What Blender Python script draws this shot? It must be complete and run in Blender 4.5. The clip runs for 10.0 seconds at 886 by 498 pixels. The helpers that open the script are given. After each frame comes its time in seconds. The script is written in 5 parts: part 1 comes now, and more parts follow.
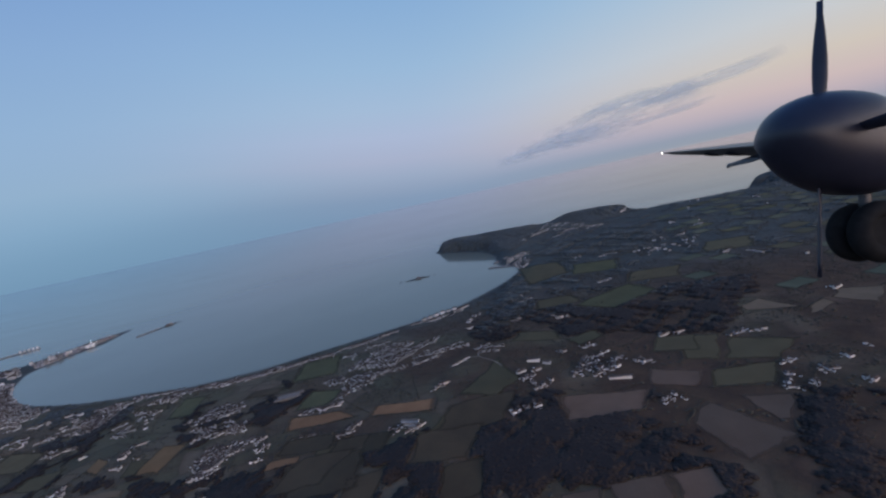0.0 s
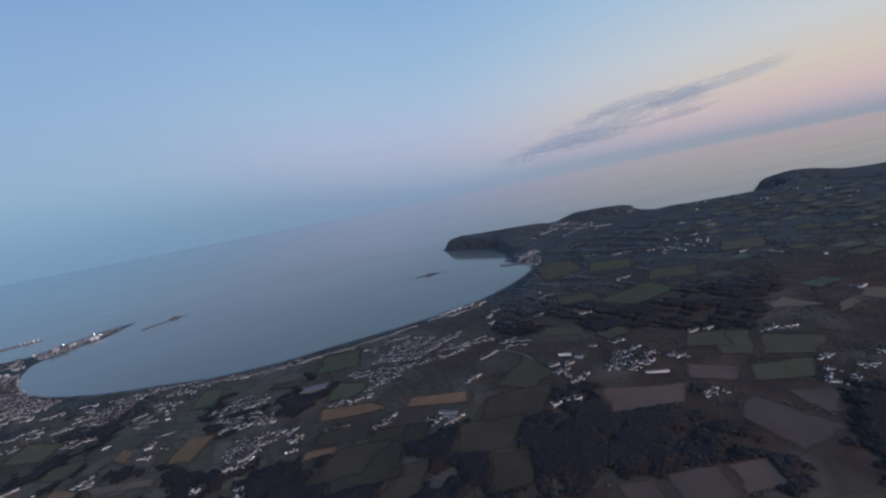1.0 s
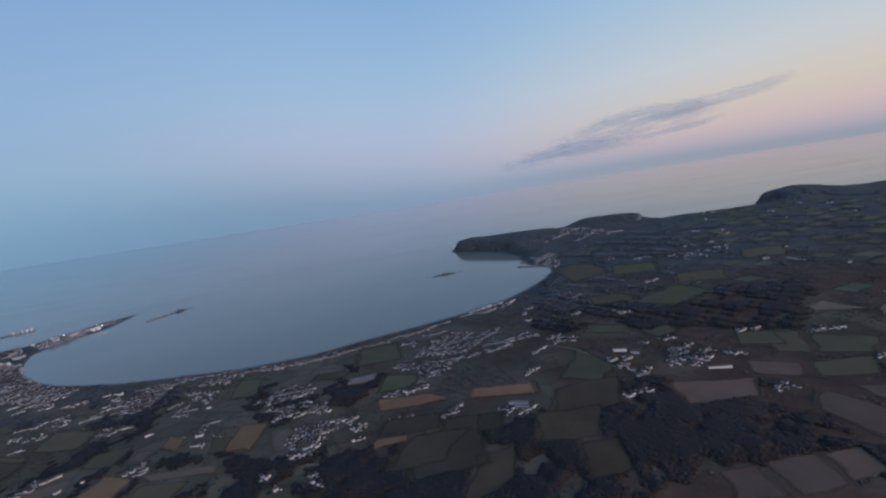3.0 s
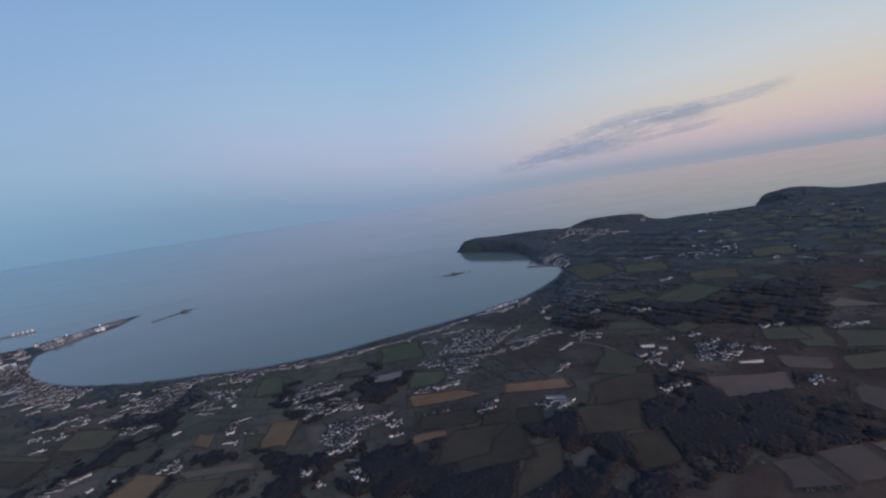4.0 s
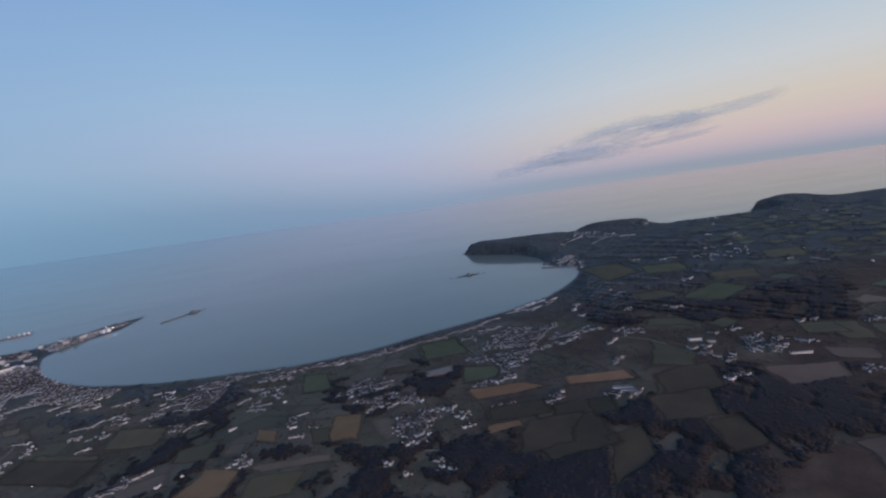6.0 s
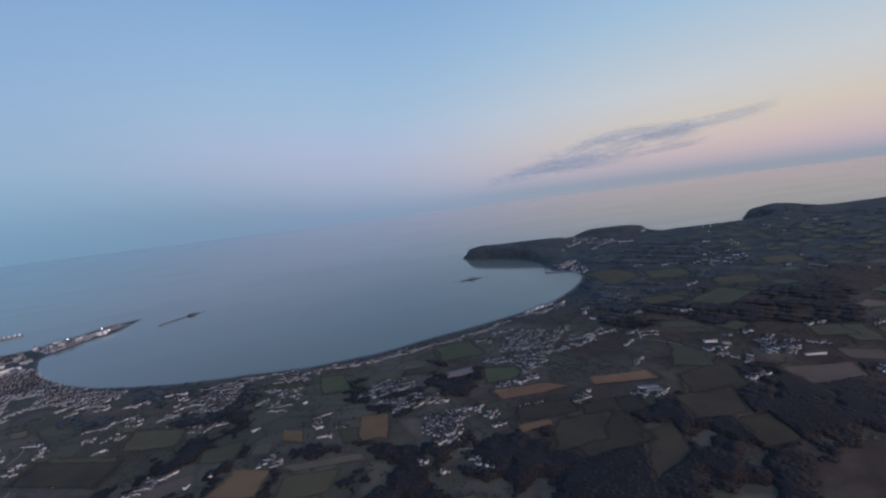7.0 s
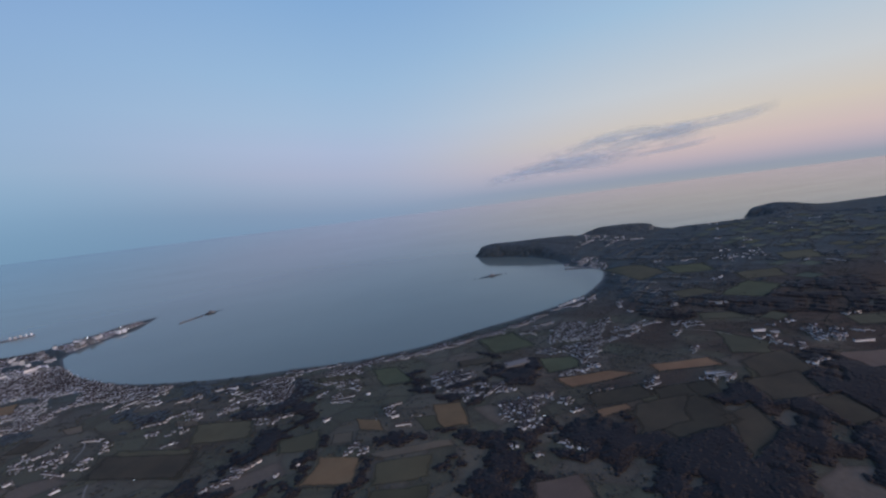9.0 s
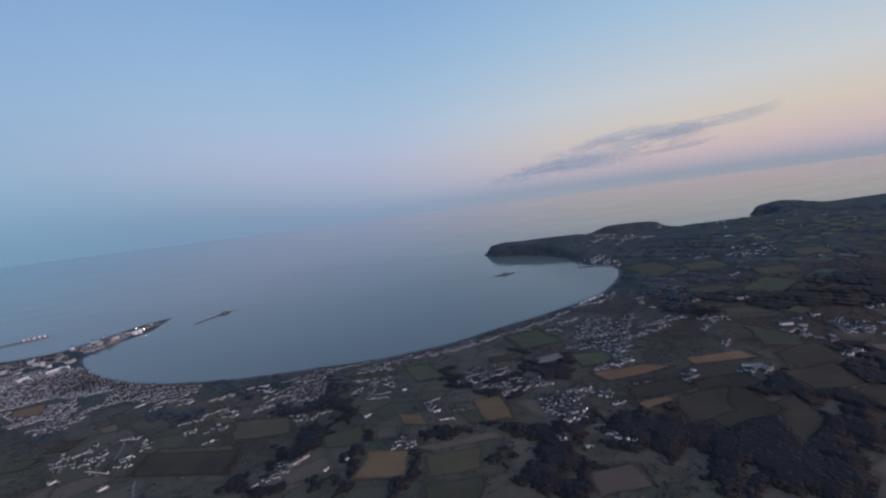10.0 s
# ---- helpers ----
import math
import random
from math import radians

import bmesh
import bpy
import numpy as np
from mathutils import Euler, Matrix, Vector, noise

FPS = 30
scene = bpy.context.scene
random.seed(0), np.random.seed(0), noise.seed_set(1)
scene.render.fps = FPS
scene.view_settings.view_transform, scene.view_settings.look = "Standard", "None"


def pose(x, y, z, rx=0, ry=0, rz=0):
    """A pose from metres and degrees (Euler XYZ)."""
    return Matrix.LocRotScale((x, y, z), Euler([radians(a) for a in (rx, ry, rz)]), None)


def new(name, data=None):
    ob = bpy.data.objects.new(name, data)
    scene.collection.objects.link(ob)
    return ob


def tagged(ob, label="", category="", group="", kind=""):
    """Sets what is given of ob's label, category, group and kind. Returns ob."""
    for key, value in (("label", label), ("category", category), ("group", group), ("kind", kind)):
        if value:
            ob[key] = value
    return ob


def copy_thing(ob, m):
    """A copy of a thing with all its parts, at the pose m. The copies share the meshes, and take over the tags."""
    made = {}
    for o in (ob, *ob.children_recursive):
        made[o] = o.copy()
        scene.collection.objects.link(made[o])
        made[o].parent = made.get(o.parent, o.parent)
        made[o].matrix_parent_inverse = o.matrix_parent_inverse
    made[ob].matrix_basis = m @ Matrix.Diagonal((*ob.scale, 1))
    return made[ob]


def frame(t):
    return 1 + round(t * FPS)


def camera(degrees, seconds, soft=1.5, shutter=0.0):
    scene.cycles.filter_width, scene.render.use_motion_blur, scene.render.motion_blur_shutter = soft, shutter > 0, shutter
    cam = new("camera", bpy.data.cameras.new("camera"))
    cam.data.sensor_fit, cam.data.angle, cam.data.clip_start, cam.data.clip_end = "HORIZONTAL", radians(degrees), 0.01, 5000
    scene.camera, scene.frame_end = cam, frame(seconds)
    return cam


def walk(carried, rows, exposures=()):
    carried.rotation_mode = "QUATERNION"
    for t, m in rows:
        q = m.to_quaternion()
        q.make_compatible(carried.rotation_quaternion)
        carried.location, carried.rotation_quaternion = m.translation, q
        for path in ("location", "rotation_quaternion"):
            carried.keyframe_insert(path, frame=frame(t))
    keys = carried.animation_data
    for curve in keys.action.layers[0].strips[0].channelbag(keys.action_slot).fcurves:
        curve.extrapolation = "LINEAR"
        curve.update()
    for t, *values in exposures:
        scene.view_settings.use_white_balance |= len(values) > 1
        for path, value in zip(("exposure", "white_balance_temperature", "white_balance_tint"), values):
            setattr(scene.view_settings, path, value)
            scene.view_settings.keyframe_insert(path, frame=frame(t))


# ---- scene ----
# The walk: a window seat of a climbing airliner, along a bay at dusk.
cam = camera(92.12, 10.0, soft=2.4)
ROWS = [  # seconds, then chart units: x, y, z; degrees: heading, pitch, lean to the right
    (0.0, 13.2, 2.7, 435.0, 0.56, -8.81, 12.30),
    (0.5, -29.5, 4.5, 434.7, 0.18, -8.91, 11.64),
    (1.0, -72.0, 6.2, 434.4, -0.27, -8.94, 11.24),
    (1.5, -114.2, 7.7, 433.9, -0.95, -8.95, 10.42),
    (2.0, -156.0, 8.9, 433.5, -1.51, -8.72, 9.79),
    (2.5, -197.3, 10.0, 433.0, -2.09, -8.61, 9.30),
    (4.0, -317.5, 14.5, 431.7, -3.67, -8.38, 8.71),
    (4.5, -358.1, 15.2, 431.4, -4.23, -8.15, 8.81),
    (5.0, -398.4, 16.0, 431.5, -4.83, -7.91, 8.52),
    (5.5, -438.9, 16.9, 431.9, -5.37, -8.02, 8.34),
    (7.0, -558.9, 19.7, 433.1, -7.98, -7.32, 7.20),
    (7.5, -600.0, 21.5, 434.0, -8.61, -7.23, 6.85),
    (8.0, -641.5, 24.1, 435.1, -9.14, -7.40, 6.48),
    (8.5, -683.5, 27.1, 436.1, -9.39, -7.33, 6.70),
    (9.0, -725.7, 30.2, 437.1, -9.73, -7.44, 7.06),
    (9.5, -768.2, 33.3, 438.1, -10.03, -7.47, 7.13),
    (10.0, -810.8, 36.2, 439.0, -10.19, -7.36, 7.35),
]
CHART = 0.46  # metres to a chart unit, in which the plan of the bay is drawn
walk(cam, [(t, pose(CHART * x, CHART * y, CHART * z, 90 + pitch, 0, yaw) @ pose(0, 0, 0, 0, 0, -lean)) for t, x, y, z, yaw, pitch, lean in ROWS])

# ---- sky and light ----


def srgb(r, g, b):
    return tuple(((c / 255 + 0.055) / 1.055) ** 2.4 if c > 10 else c / 255 / 12.92 for c in (r, g, b)) + (1.0,)


class Nodes:
    """A short hand for building node trees."""

    def __init__(self, tree):
        self.tree = tree
        tree.nodes.clear()

    def add(self, kind, **values):
        node = self.tree.nodes.new(kind)
        for key, value in values.items():
            if key == "operation":
                node.operation = value
            else:
                node.inputs[key.replace("_", " ")].default_value = value
        return node

    def link(self, a, b):
        self.tree.links.new(a, b)

    def math(self, op, a, b=0.0, c=0.0, clamp=False):
        node = self.tree.nodes.new("ShaderNodeMath")
        node.operation, node.use_clamp = op, clamp
        for k, v in enumerate((a, b, c)):
            if isinstance(v, (int, float)):
                node.inputs[k].default_value = v
            else:
                self.link(v, node.inputs[k])
        return node.outputs[0]

    def mapped(self, v, a, b, c=0.0, d=1.0, smooth=True):
        node = self.tree.nodes.new("ShaderNodeMapRange")
        node.interpolation_type = "SMOOTHSTEP" if smooth else "LINEAR"
        self.link(v, node.inputs[0])
        for k, value in zip((1, 2, 3, 4), (a, b, c, d)):
            node.inputs[k].default_value = value
        return node.outputs[0]

    def ramp(self, fac, stops, smooth=False):
        node = self.tree.nodes.new("ShaderNodeValToRGB")
        node.color_ramp.interpolation = "EASE" if smooth else "LINEAR"
        el = node.color_ramp.elements
        while len(el) < len(stops):
            el.new(0.5)
        for e, (p, col) in zip(el, stops):
            e.position, e.color = p, col
        self.link(fac, node.inputs[0])
        return node.outputs[0]

    def mix(self, fac, a, b, blend="MIX"):
        node = self.tree.nodes.new("ShaderNodeMix")
        node.data_type, node.blend_type = "RGBA", blend
        for k, v in ((0, fac), (6, a), (7, b)):
            if isinstance(v, (int, float, tuple)):
                node.inputs[k].default_value = v
            else:
                self.link(v, node.inputs[k])
        return node.outputs[2]

    def noise(self, vector, scale, detail=3.0, rough=0.55):
        node = self.tree.nodes.new("ShaderNodeTexNoise")
        if vector is not None:
            self.link(vector, node.inputs["Vector"])
        node.inputs["Scale"].default_value, node.inputs["Detail"].default_value, node.inputs["Roughness"].default_value = scale, detail, rough
        return node.outputs[0]


def build_sky():
    world = bpy.data.worlds.new("dusk_sky")
    scene.world = world
    world.use_nodes = True
    n = Nodes(world.node_tree)
    way = n.add("ShaderNodeVectorMath", operation="NORMALIZE")
    n.link(n.add("ShaderNodeTexCoord").outputs["Generated"], way.inputs[0])
    xyz = n.add("ShaderNodeSeparateXYZ")
    n.link(way.outputs[0], xyz.inputs[0])
    x, y, z = xyz.outputs
    up = n.mapped(z, -0.3, 0.7, smooth=False)
    # the rosy belt stands higher over the side away from the sunset
    turn = n.math("ARCTAN2", x, y)
    belt = n.math("SUBTRACT", up, n.mapped(turn, -0.8, 0.25, 0.085, 0.0))
    cool = n.ramp(belt, [(0.0, srgb(80, 110, 140)), (0.17, srgb(118, 148, 178)), (0.225, srgb(124, 150, 180)), (0.262, srgb(132, 154, 183)), (0.285, srgb(143, 161, 188)), (0.312, srgb(154, 170, 196)),
                         (0.35, srgb(168, 178, 204)), (0.40, srgb(171, 185, 213)), (0.46, srgb(164, 188, 216)), (0.54, srgb(153, 185, 217)), (0.7, srgb(131, 170, 213)), (1.0, srgb(78, 124, 196))])
    # away from the sunset the sky stays a clear blue down to the sea
    blue = n.ramp(up, [(0.0, srgb(76, 110, 142)), (0.27, srgb(115, 151, 181)), (0.31, srgb(121, 158, 188)), (0.36, srgb(132, 169, 199)), (0.42, srgb(143, 177, 206)), (0.52, srgb(142, 176, 211)),
                       (0.64, srgb(134, 168, 211)), (1.0, srgb(78, 124, 196))])
    cool = n.mix(n.mapped(turn, -0.78, -0.05, 0.85, 0.0), cool, blue)
    warm = n.ramp(up, [(0.0, srgb(96, 102, 118)), (0.248, srgb(159, 161, 168)), (0.264, srgb(157, 160, 169)), (0.274, srgb(149, 157, 171)), (0.283, srgb(149, 156, 172)), (0.296, srgb(171, 166, 180)), (0.312, srgb(190, 176, 184)),
                       (0.335, srgb(204, 186, 186)), (0.38, srgb(208, 198, 188)), (0.45, srgb(199, 204, 209)), (0.6, srgb(162, 192, 218)), (1.0, srgb(78, 124, 196))])
    sunset = n.ramp(up, [(0.0, srgb(110, 100, 100)), (0.26, srgb(228, 212, 210)), (0.34, srgb(226, 213, 212)), (0.5, srgb(214, 208, 209)), (1.0, srgb(78, 124, 196))])
    side = n.math("ADD", n.math("MULTIPLY", x, 0.95), n.math("MULTIPLY", y, 0.31))
    sky = n.mix(n.mapped(side, 0.25, 0.92), cool, warm)
    glow = n.math("MULTIPLY", n.mapped(n.math("ADD", n.math("MULTIPLY", x, 0.60), n.math("MULTIPLY", y, -0.80)), 0.15, 0.95), n.mapped(z, 0.6, 0.05))
    sky = n.mix(glow, sky, n.mix(1.0, sunset, (5.0, 4.5, 4.1, 1), "MULTIPLY"))
    back = n.add("ShaderNodeBackground", Strength=1.0)
    n.link(sky, back.inputs["Color"])
    n.link(back.outputs[0], n.add("ShaderNodeOutputWorld").inputs[0])


build_sky()

# ---- materials ----


def material(name, rough=0.95, metal=0.0, spec=0.04):
    mat = bpy.data.materials.new(name)
    mat.use_nodes = True
    n = Nodes(mat.node_tree)
    bsdf = n.add("ShaderNodeBsdfPrincipled", Roughness=rough, Metallic=metal)
    bsdf.inputs["Specular IOR Level"].default_value = spec
    n.link(bsdf.outputs[0], n.add("ShaderNodeOutputMaterial").inputs[0])
    place = n.add("ShaderNodeTexCoord").outputs["Object"]
    return mat, n, bsdf, place


def bump(n, bsdf, height, strength, distance):
    node = n.add("ShaderNodeBump", Strength=strength, Distance=distance)
    n.link(height, node.inputs["Height"])
    n.link(node.outputs[0], bsdf.inputs["Normal"])


def shaken(n, place, size, by):
    """place, pushed about by a noise of that size (metres), by so many metres."""
    tex = n.tree.nodes.new("ShaderNodeTexNoise")
    n.link(place, tex.inputs["Vector"])
    tex.inputs["Scale"].default_value = 1 / size
    mid = n.add("ShaderNodeVectorMath", operation="SUBTRACT")
    mid.inputs[1].default_value = (0.5, 0.5, 0.5)
    n.link(tex.outputs["Color"], mid.inputs[0])
    far = n.add("ShaderNodeVectorMath", operation="SCALE", Scale=by)
    n.link(mid.outputs[0], far.inputs[0])
    out = n.add("ShaderNodeVectorMath", operation="ADD")
    n.link(place, out.inputs[0])
    n.link(far.outputs[0], out.inputs[1])
    return out.outputs[0]


def ground_material():
    """Dark scrub, gardens and rough pasture in loose parcels, rock where it is steep, sand at the tide line."""
    mat, n, bsdf, place = material("farmland")
    bsdf.inputs["Sheen Weight"].default_value = 0.03
    flat = n.add("ShaderNodeVectorMath", operation="MULTIPLY")
    flat.inputs[1].default_value = (1.0, 1.55, 0.0)
    n.link(shaken(n, place, 120.0, 34.0), flat.inputs[0])
    turned = n.add("ShaderNodeMapping")
    turned.inputs["Rotation"].default_value = (0, 0, radians(17))
    n.link(flat.outputs[0], turned.inputs[0])
    lots = n.add("ShaderNodeTexVoronoi", Scale=1 / 105.0, Randomness=0.8)
    n.link(turned.outputs[0], lots.inputs["Vector"])
    tone = n.add("ShaderNodeSeparateColor")
    n.link(lots.outputs["Color"], tone.inputs[0])
    parcels = n.ramp(tone.outputs[0], [(0.0, (0.128, 0.100, 0.062, 1)), (0.35, (0.160, 0.128, 0.074, 1)), (0.6, (0.184, 0.127, 0.082, 1)), (0.85, (0.188, 0.142, 0.090, 1)), (1.0, (0.238, 0.152, 0.100, 1))])
    rims = n.add("ShaderNodeTexVoronoi", Scale=1 / 105.0, Randomness=0.8)
    rims.feature = "DISTANCE_TO_EDGE"
    n.link(turned.outputs[0], rims.inputs["Vector"])
    wild = n.ramp(n.noise(place, 1 / 60, 6.0, 0.6), [(0.3, (0.074, 0.040, 0.028, 1)), (0.5, (0.108, 0.059, 0.038, 1)), (0.72, (0.152, 0.086, 0.050, 1))])
    # plots toward the town, scrub inland; glare on the town side painted in
    east = n.add("ShaderNodeSeparateXYZ")
    n.link(place, east.inputs[0])
    scrub_and_glare = n.mapped(n.math("ADD", n.noise(place, 1 / 260, 3.0), n.mapped(east.outputs[0], -800.0, 450.0, -0.17, 0.10)), 0.38, 0.60)
    col = n.mix(n.math("MULTIPLY", scrub_and_glare, 0.9), parcels, wild)
    # far peninsula: distance haze put into the ground as a blue-green colour
    haze_green = n.ramp(n.noise(place, 1 / 75, 5.0), [(0.3, (0.062, 0.074, 0.070, 1)), (0.7, (0.104, 0.122, 0.112, 1))])
    col = n.mix(n.mapped(east.outputs[1], 1000.0, 1600.0, 0.0, 0.85), col, haze_green)
    col = n.mix(n.mapped(rims.outputs["Distance"], 0.0, 0.10, 0.35, 0.0), col, (0.075, 0.048, 0.035, 1))
    grain = n.noise(place, 1 / 7, 6.0, 0.7)
    col = n.mix(0.5, col, n.ramp(grain, [(0.25, (0.55, 0.55, 0.55, 1)), (0.75, (1.1, 1.1, 1.1, 1))]), "MULTIPLY")
    geo = n.add("ShaderNodeNewGeometry")
    up = n.add("ShaderNodeSeparateXYZ")
    n.link(geo.outputs["Normal"], up.inputs[0])
    rock = n.ramp(n.noise(place, 1 / 14, 6.0, 0.7), [(0.3, (0.026, 0.025, 0.025, 1)), (0.7, (0.075, 0.068, 0.064, 1))])
    col = n.mix(n.mapped(up.outputs[2], 0.62, 0.82, 0.7, 0.0), col, rock)
    high = n.add("ShaderNodeSeparateXYZ")
    n.link(place, high.inputs[0])
    col = n.mix(n.mapped(n.math("ADD", high.outputs[2], n.math("MULTIPLY", grain, 1.5)), 1.0, 2.4, 0.8, 0.0), col, (0.17, 0.145, 0.12, 1))
    n.link(col, bsdf.inputs["Base Color"])
    bump(n, bsdf, grain, 0.6, 3.0)
    return mat


def sea_material():
    """Water body and a tinted mirror of the sky, joined by Fresnel."""
    mat, n, bsdf, place = material("sea_water")
    body = n.add("ShaderNodeBsdfDiffuse")
    n.link(n.ramp(n.noise(place, 1 / 900, 3.0), [(0.3, (0.232, 0.213, 0.155, 1)), (0.7, (0.268, 0.243, 0.176, 1))]), body.inputs["Color"])
    mirror = n.add("ShaderNodeBsdfGlossy", Roughness=0.09)
    drawn = n.add("ShaderNodeMapping")
    drawn.inputs["Scale"].default_value = (0.16, 1.0, 1.0)
    drawn.inputs["Rotation"].default_value = (0, 0, radians(-9))
    n.link(shaken(n, place, 900.0, 160.0), drawn.inputs[0])
    slicks = n.noise(drawn.outputs[0], 1 / 210, 4.0, 0.6)
    n.link(n.ramp(slicks, [(0.36, (0.80, 0.828, 0.885, 1)), (0.52, (0.84, 0.872, 0.932, 1)), (0.68, (0.87, 0.906, 0.965, 1))]), mirror.inputs["Color"])
    swell = n.add("ShaderNodeBump", Strength=0.08, Distance=1.5)
    n.link(n.noise(place, 1 / 45, 4.0, 0.55), swell.inputs["Height"])
    edge = n.add("ShaderNodeFresnel", IOR=1.33)
    for node in (body, mirror, edge):
        n.link(swell.outputs[0], node.inputs["Normal"])
    both = n.add("ShaderNodeMixShader")
    n.link(edge.outputs[0], both.inputs[0])
    n.link(body.outputs[0], both.inputs[1])
    n.link(mirror.outputs[0], both.inputs[2])
    n.link(both.outputs[0], [k for k in n.tree.nodes if k.bl_idname == "ShaderNodeOutputMaterial"][0].inputs[0])
    n.tree.nodes.remove(bsdf)
    return mat


def field_material(name, dark, light, stripe=0.0, turn=0.0):
    mat, n, bsdf, place = material(name)
    bsdf.inputs["Sheen Weight"].default_value = 0.03
    patch = n.noise(place, 1 / 45, 4.0)
    grain = n.noise(place, 1 / 4, 6.0, 0.7)
    col = n.ramp(n.math("ADD", n.math("MULTIPLY", patch, 0.65), n.math("MULTIPLY", grain, 0.35)), [(0.36, dark + (1,)), (0.64, light + (1,))])
    info = n.add("ShaderNodeObjectInfo")
    col = n.mix(1.0, col, n.ramp(info.outputs["Random"], [(0.0, (0.78, 0.80, 0.78, 1)), (1.0, (1.12, 1.06, 1.0, 1))]), "MULTIPLY")
    if stripe:
        turned = n.add("ShaderNodeMapping")
        turned.inputs["Rotation"].default_value = (0, 0, radians(turn))
        n.link(place, turned.inputs[0])
        wave = n.add("ShaderNodeTexWave", Scale=0.06, Distortion=2.0)
        wave.inputs["Detail Scale"].default_value = 0.3
        n.link(turned.outputs[0], wave.inputs[0])
        col = n.mix(stripe, col, n.ramp(wave.outputs["Fac"], [(0.2, (0.6, 0.6, 0.6, 1)), (0.8, (1, 1, 1, 1))]), "MULTIPLY")
    n.link(col, bsdf.inputs["Base Color"])
    bump(n, bsdf, grain, 0.4, 0.6)
    # the crop thins out toward weedy, uneven borders
    uv = n.add("ShaderNodeSeparateXYZ")
    n.link(n.add("ShaderNodeTexCoord").outputs["UV"], uv.inputs[0])
    inner = [n.math("MULTIPLY", k, n.math("SUBTRACT", 1.0, k)) for k in uv.outputs[:2]]
    inner = n.math("MULTIPLY", n.math("MINIMUM", *inner), 4.0)
    ragged = n.math("ADD", inner, n.math("MULTIPLY", n.math("SUBTRACT", n.noise(place, 1 / 20, 4.0, 0.6), 0.5), 0.45))
    thin = n.add("ShaderNodeMixShader")
    n.link(n.mapped(ragged, -0.02, 0.42), thin.inputs[0])
    n.link(n.add("ShaderNodeBsdfTransparent").outputs[0], thin.inputs[1])
    n.link(bsdf.outputs[0], thin.inputs[2])
    n.link(thin.outputs[0], [k for k in n.tree.nodes if k.bl_idname == "ShaderNodeOutputMaterial"][0].inputs[0])
    return mat


def spotted(name, dark, light, size, rough=0.9, island=0.0, metal=0.0, spec=0.08, relief=0.3, fuzz=0.0):
    """A plain surface with stains and grain; island: how far separate pieces differ in tone."""
    mat, n, bsdf, place = material(name, rough, metal, spec)
    bsdf.inputs["Sheen Weight"].default_value = fuzz
    grain = n.noise(place, 1 / size, 5.0, 0.65)
    col = n.ramp(grain, [(0.3, dark + (1,)), (0.7, light + (1,))])
    if island:
        geo = n.add("ShaderNodeNewGeometry")
        one = n.add("ShaderNodeObjectInfo")
        pick = n.math("FRACT", n.math("ADD", geo.outputs["Random Per Island"], one.outputs["Random"]))
        low = 1 - island
        col = n.mix(1.0, col, n.ramp(pick, [(0.0, (low, low, low, 1)), (0.5, (1 - island * 0.35, 1 - island * 0.45, 1 - island * 0.55, 1)), (1.0, (1, 1, 1, 1))]), "MULTIPLY")
    n.link(col, bsdf.inputs["Base Color"])
    bump(n, bsdf, grain, relief, size * 0.2)
    return mat


def lamp_material(name, colour, power):
    mat, n, bsdf, place = material(name)
    bsdf.inputs["Emission Color"].default_value = colour
    bsdf.inputs["Emission Strength"].default_value = power
    return mat


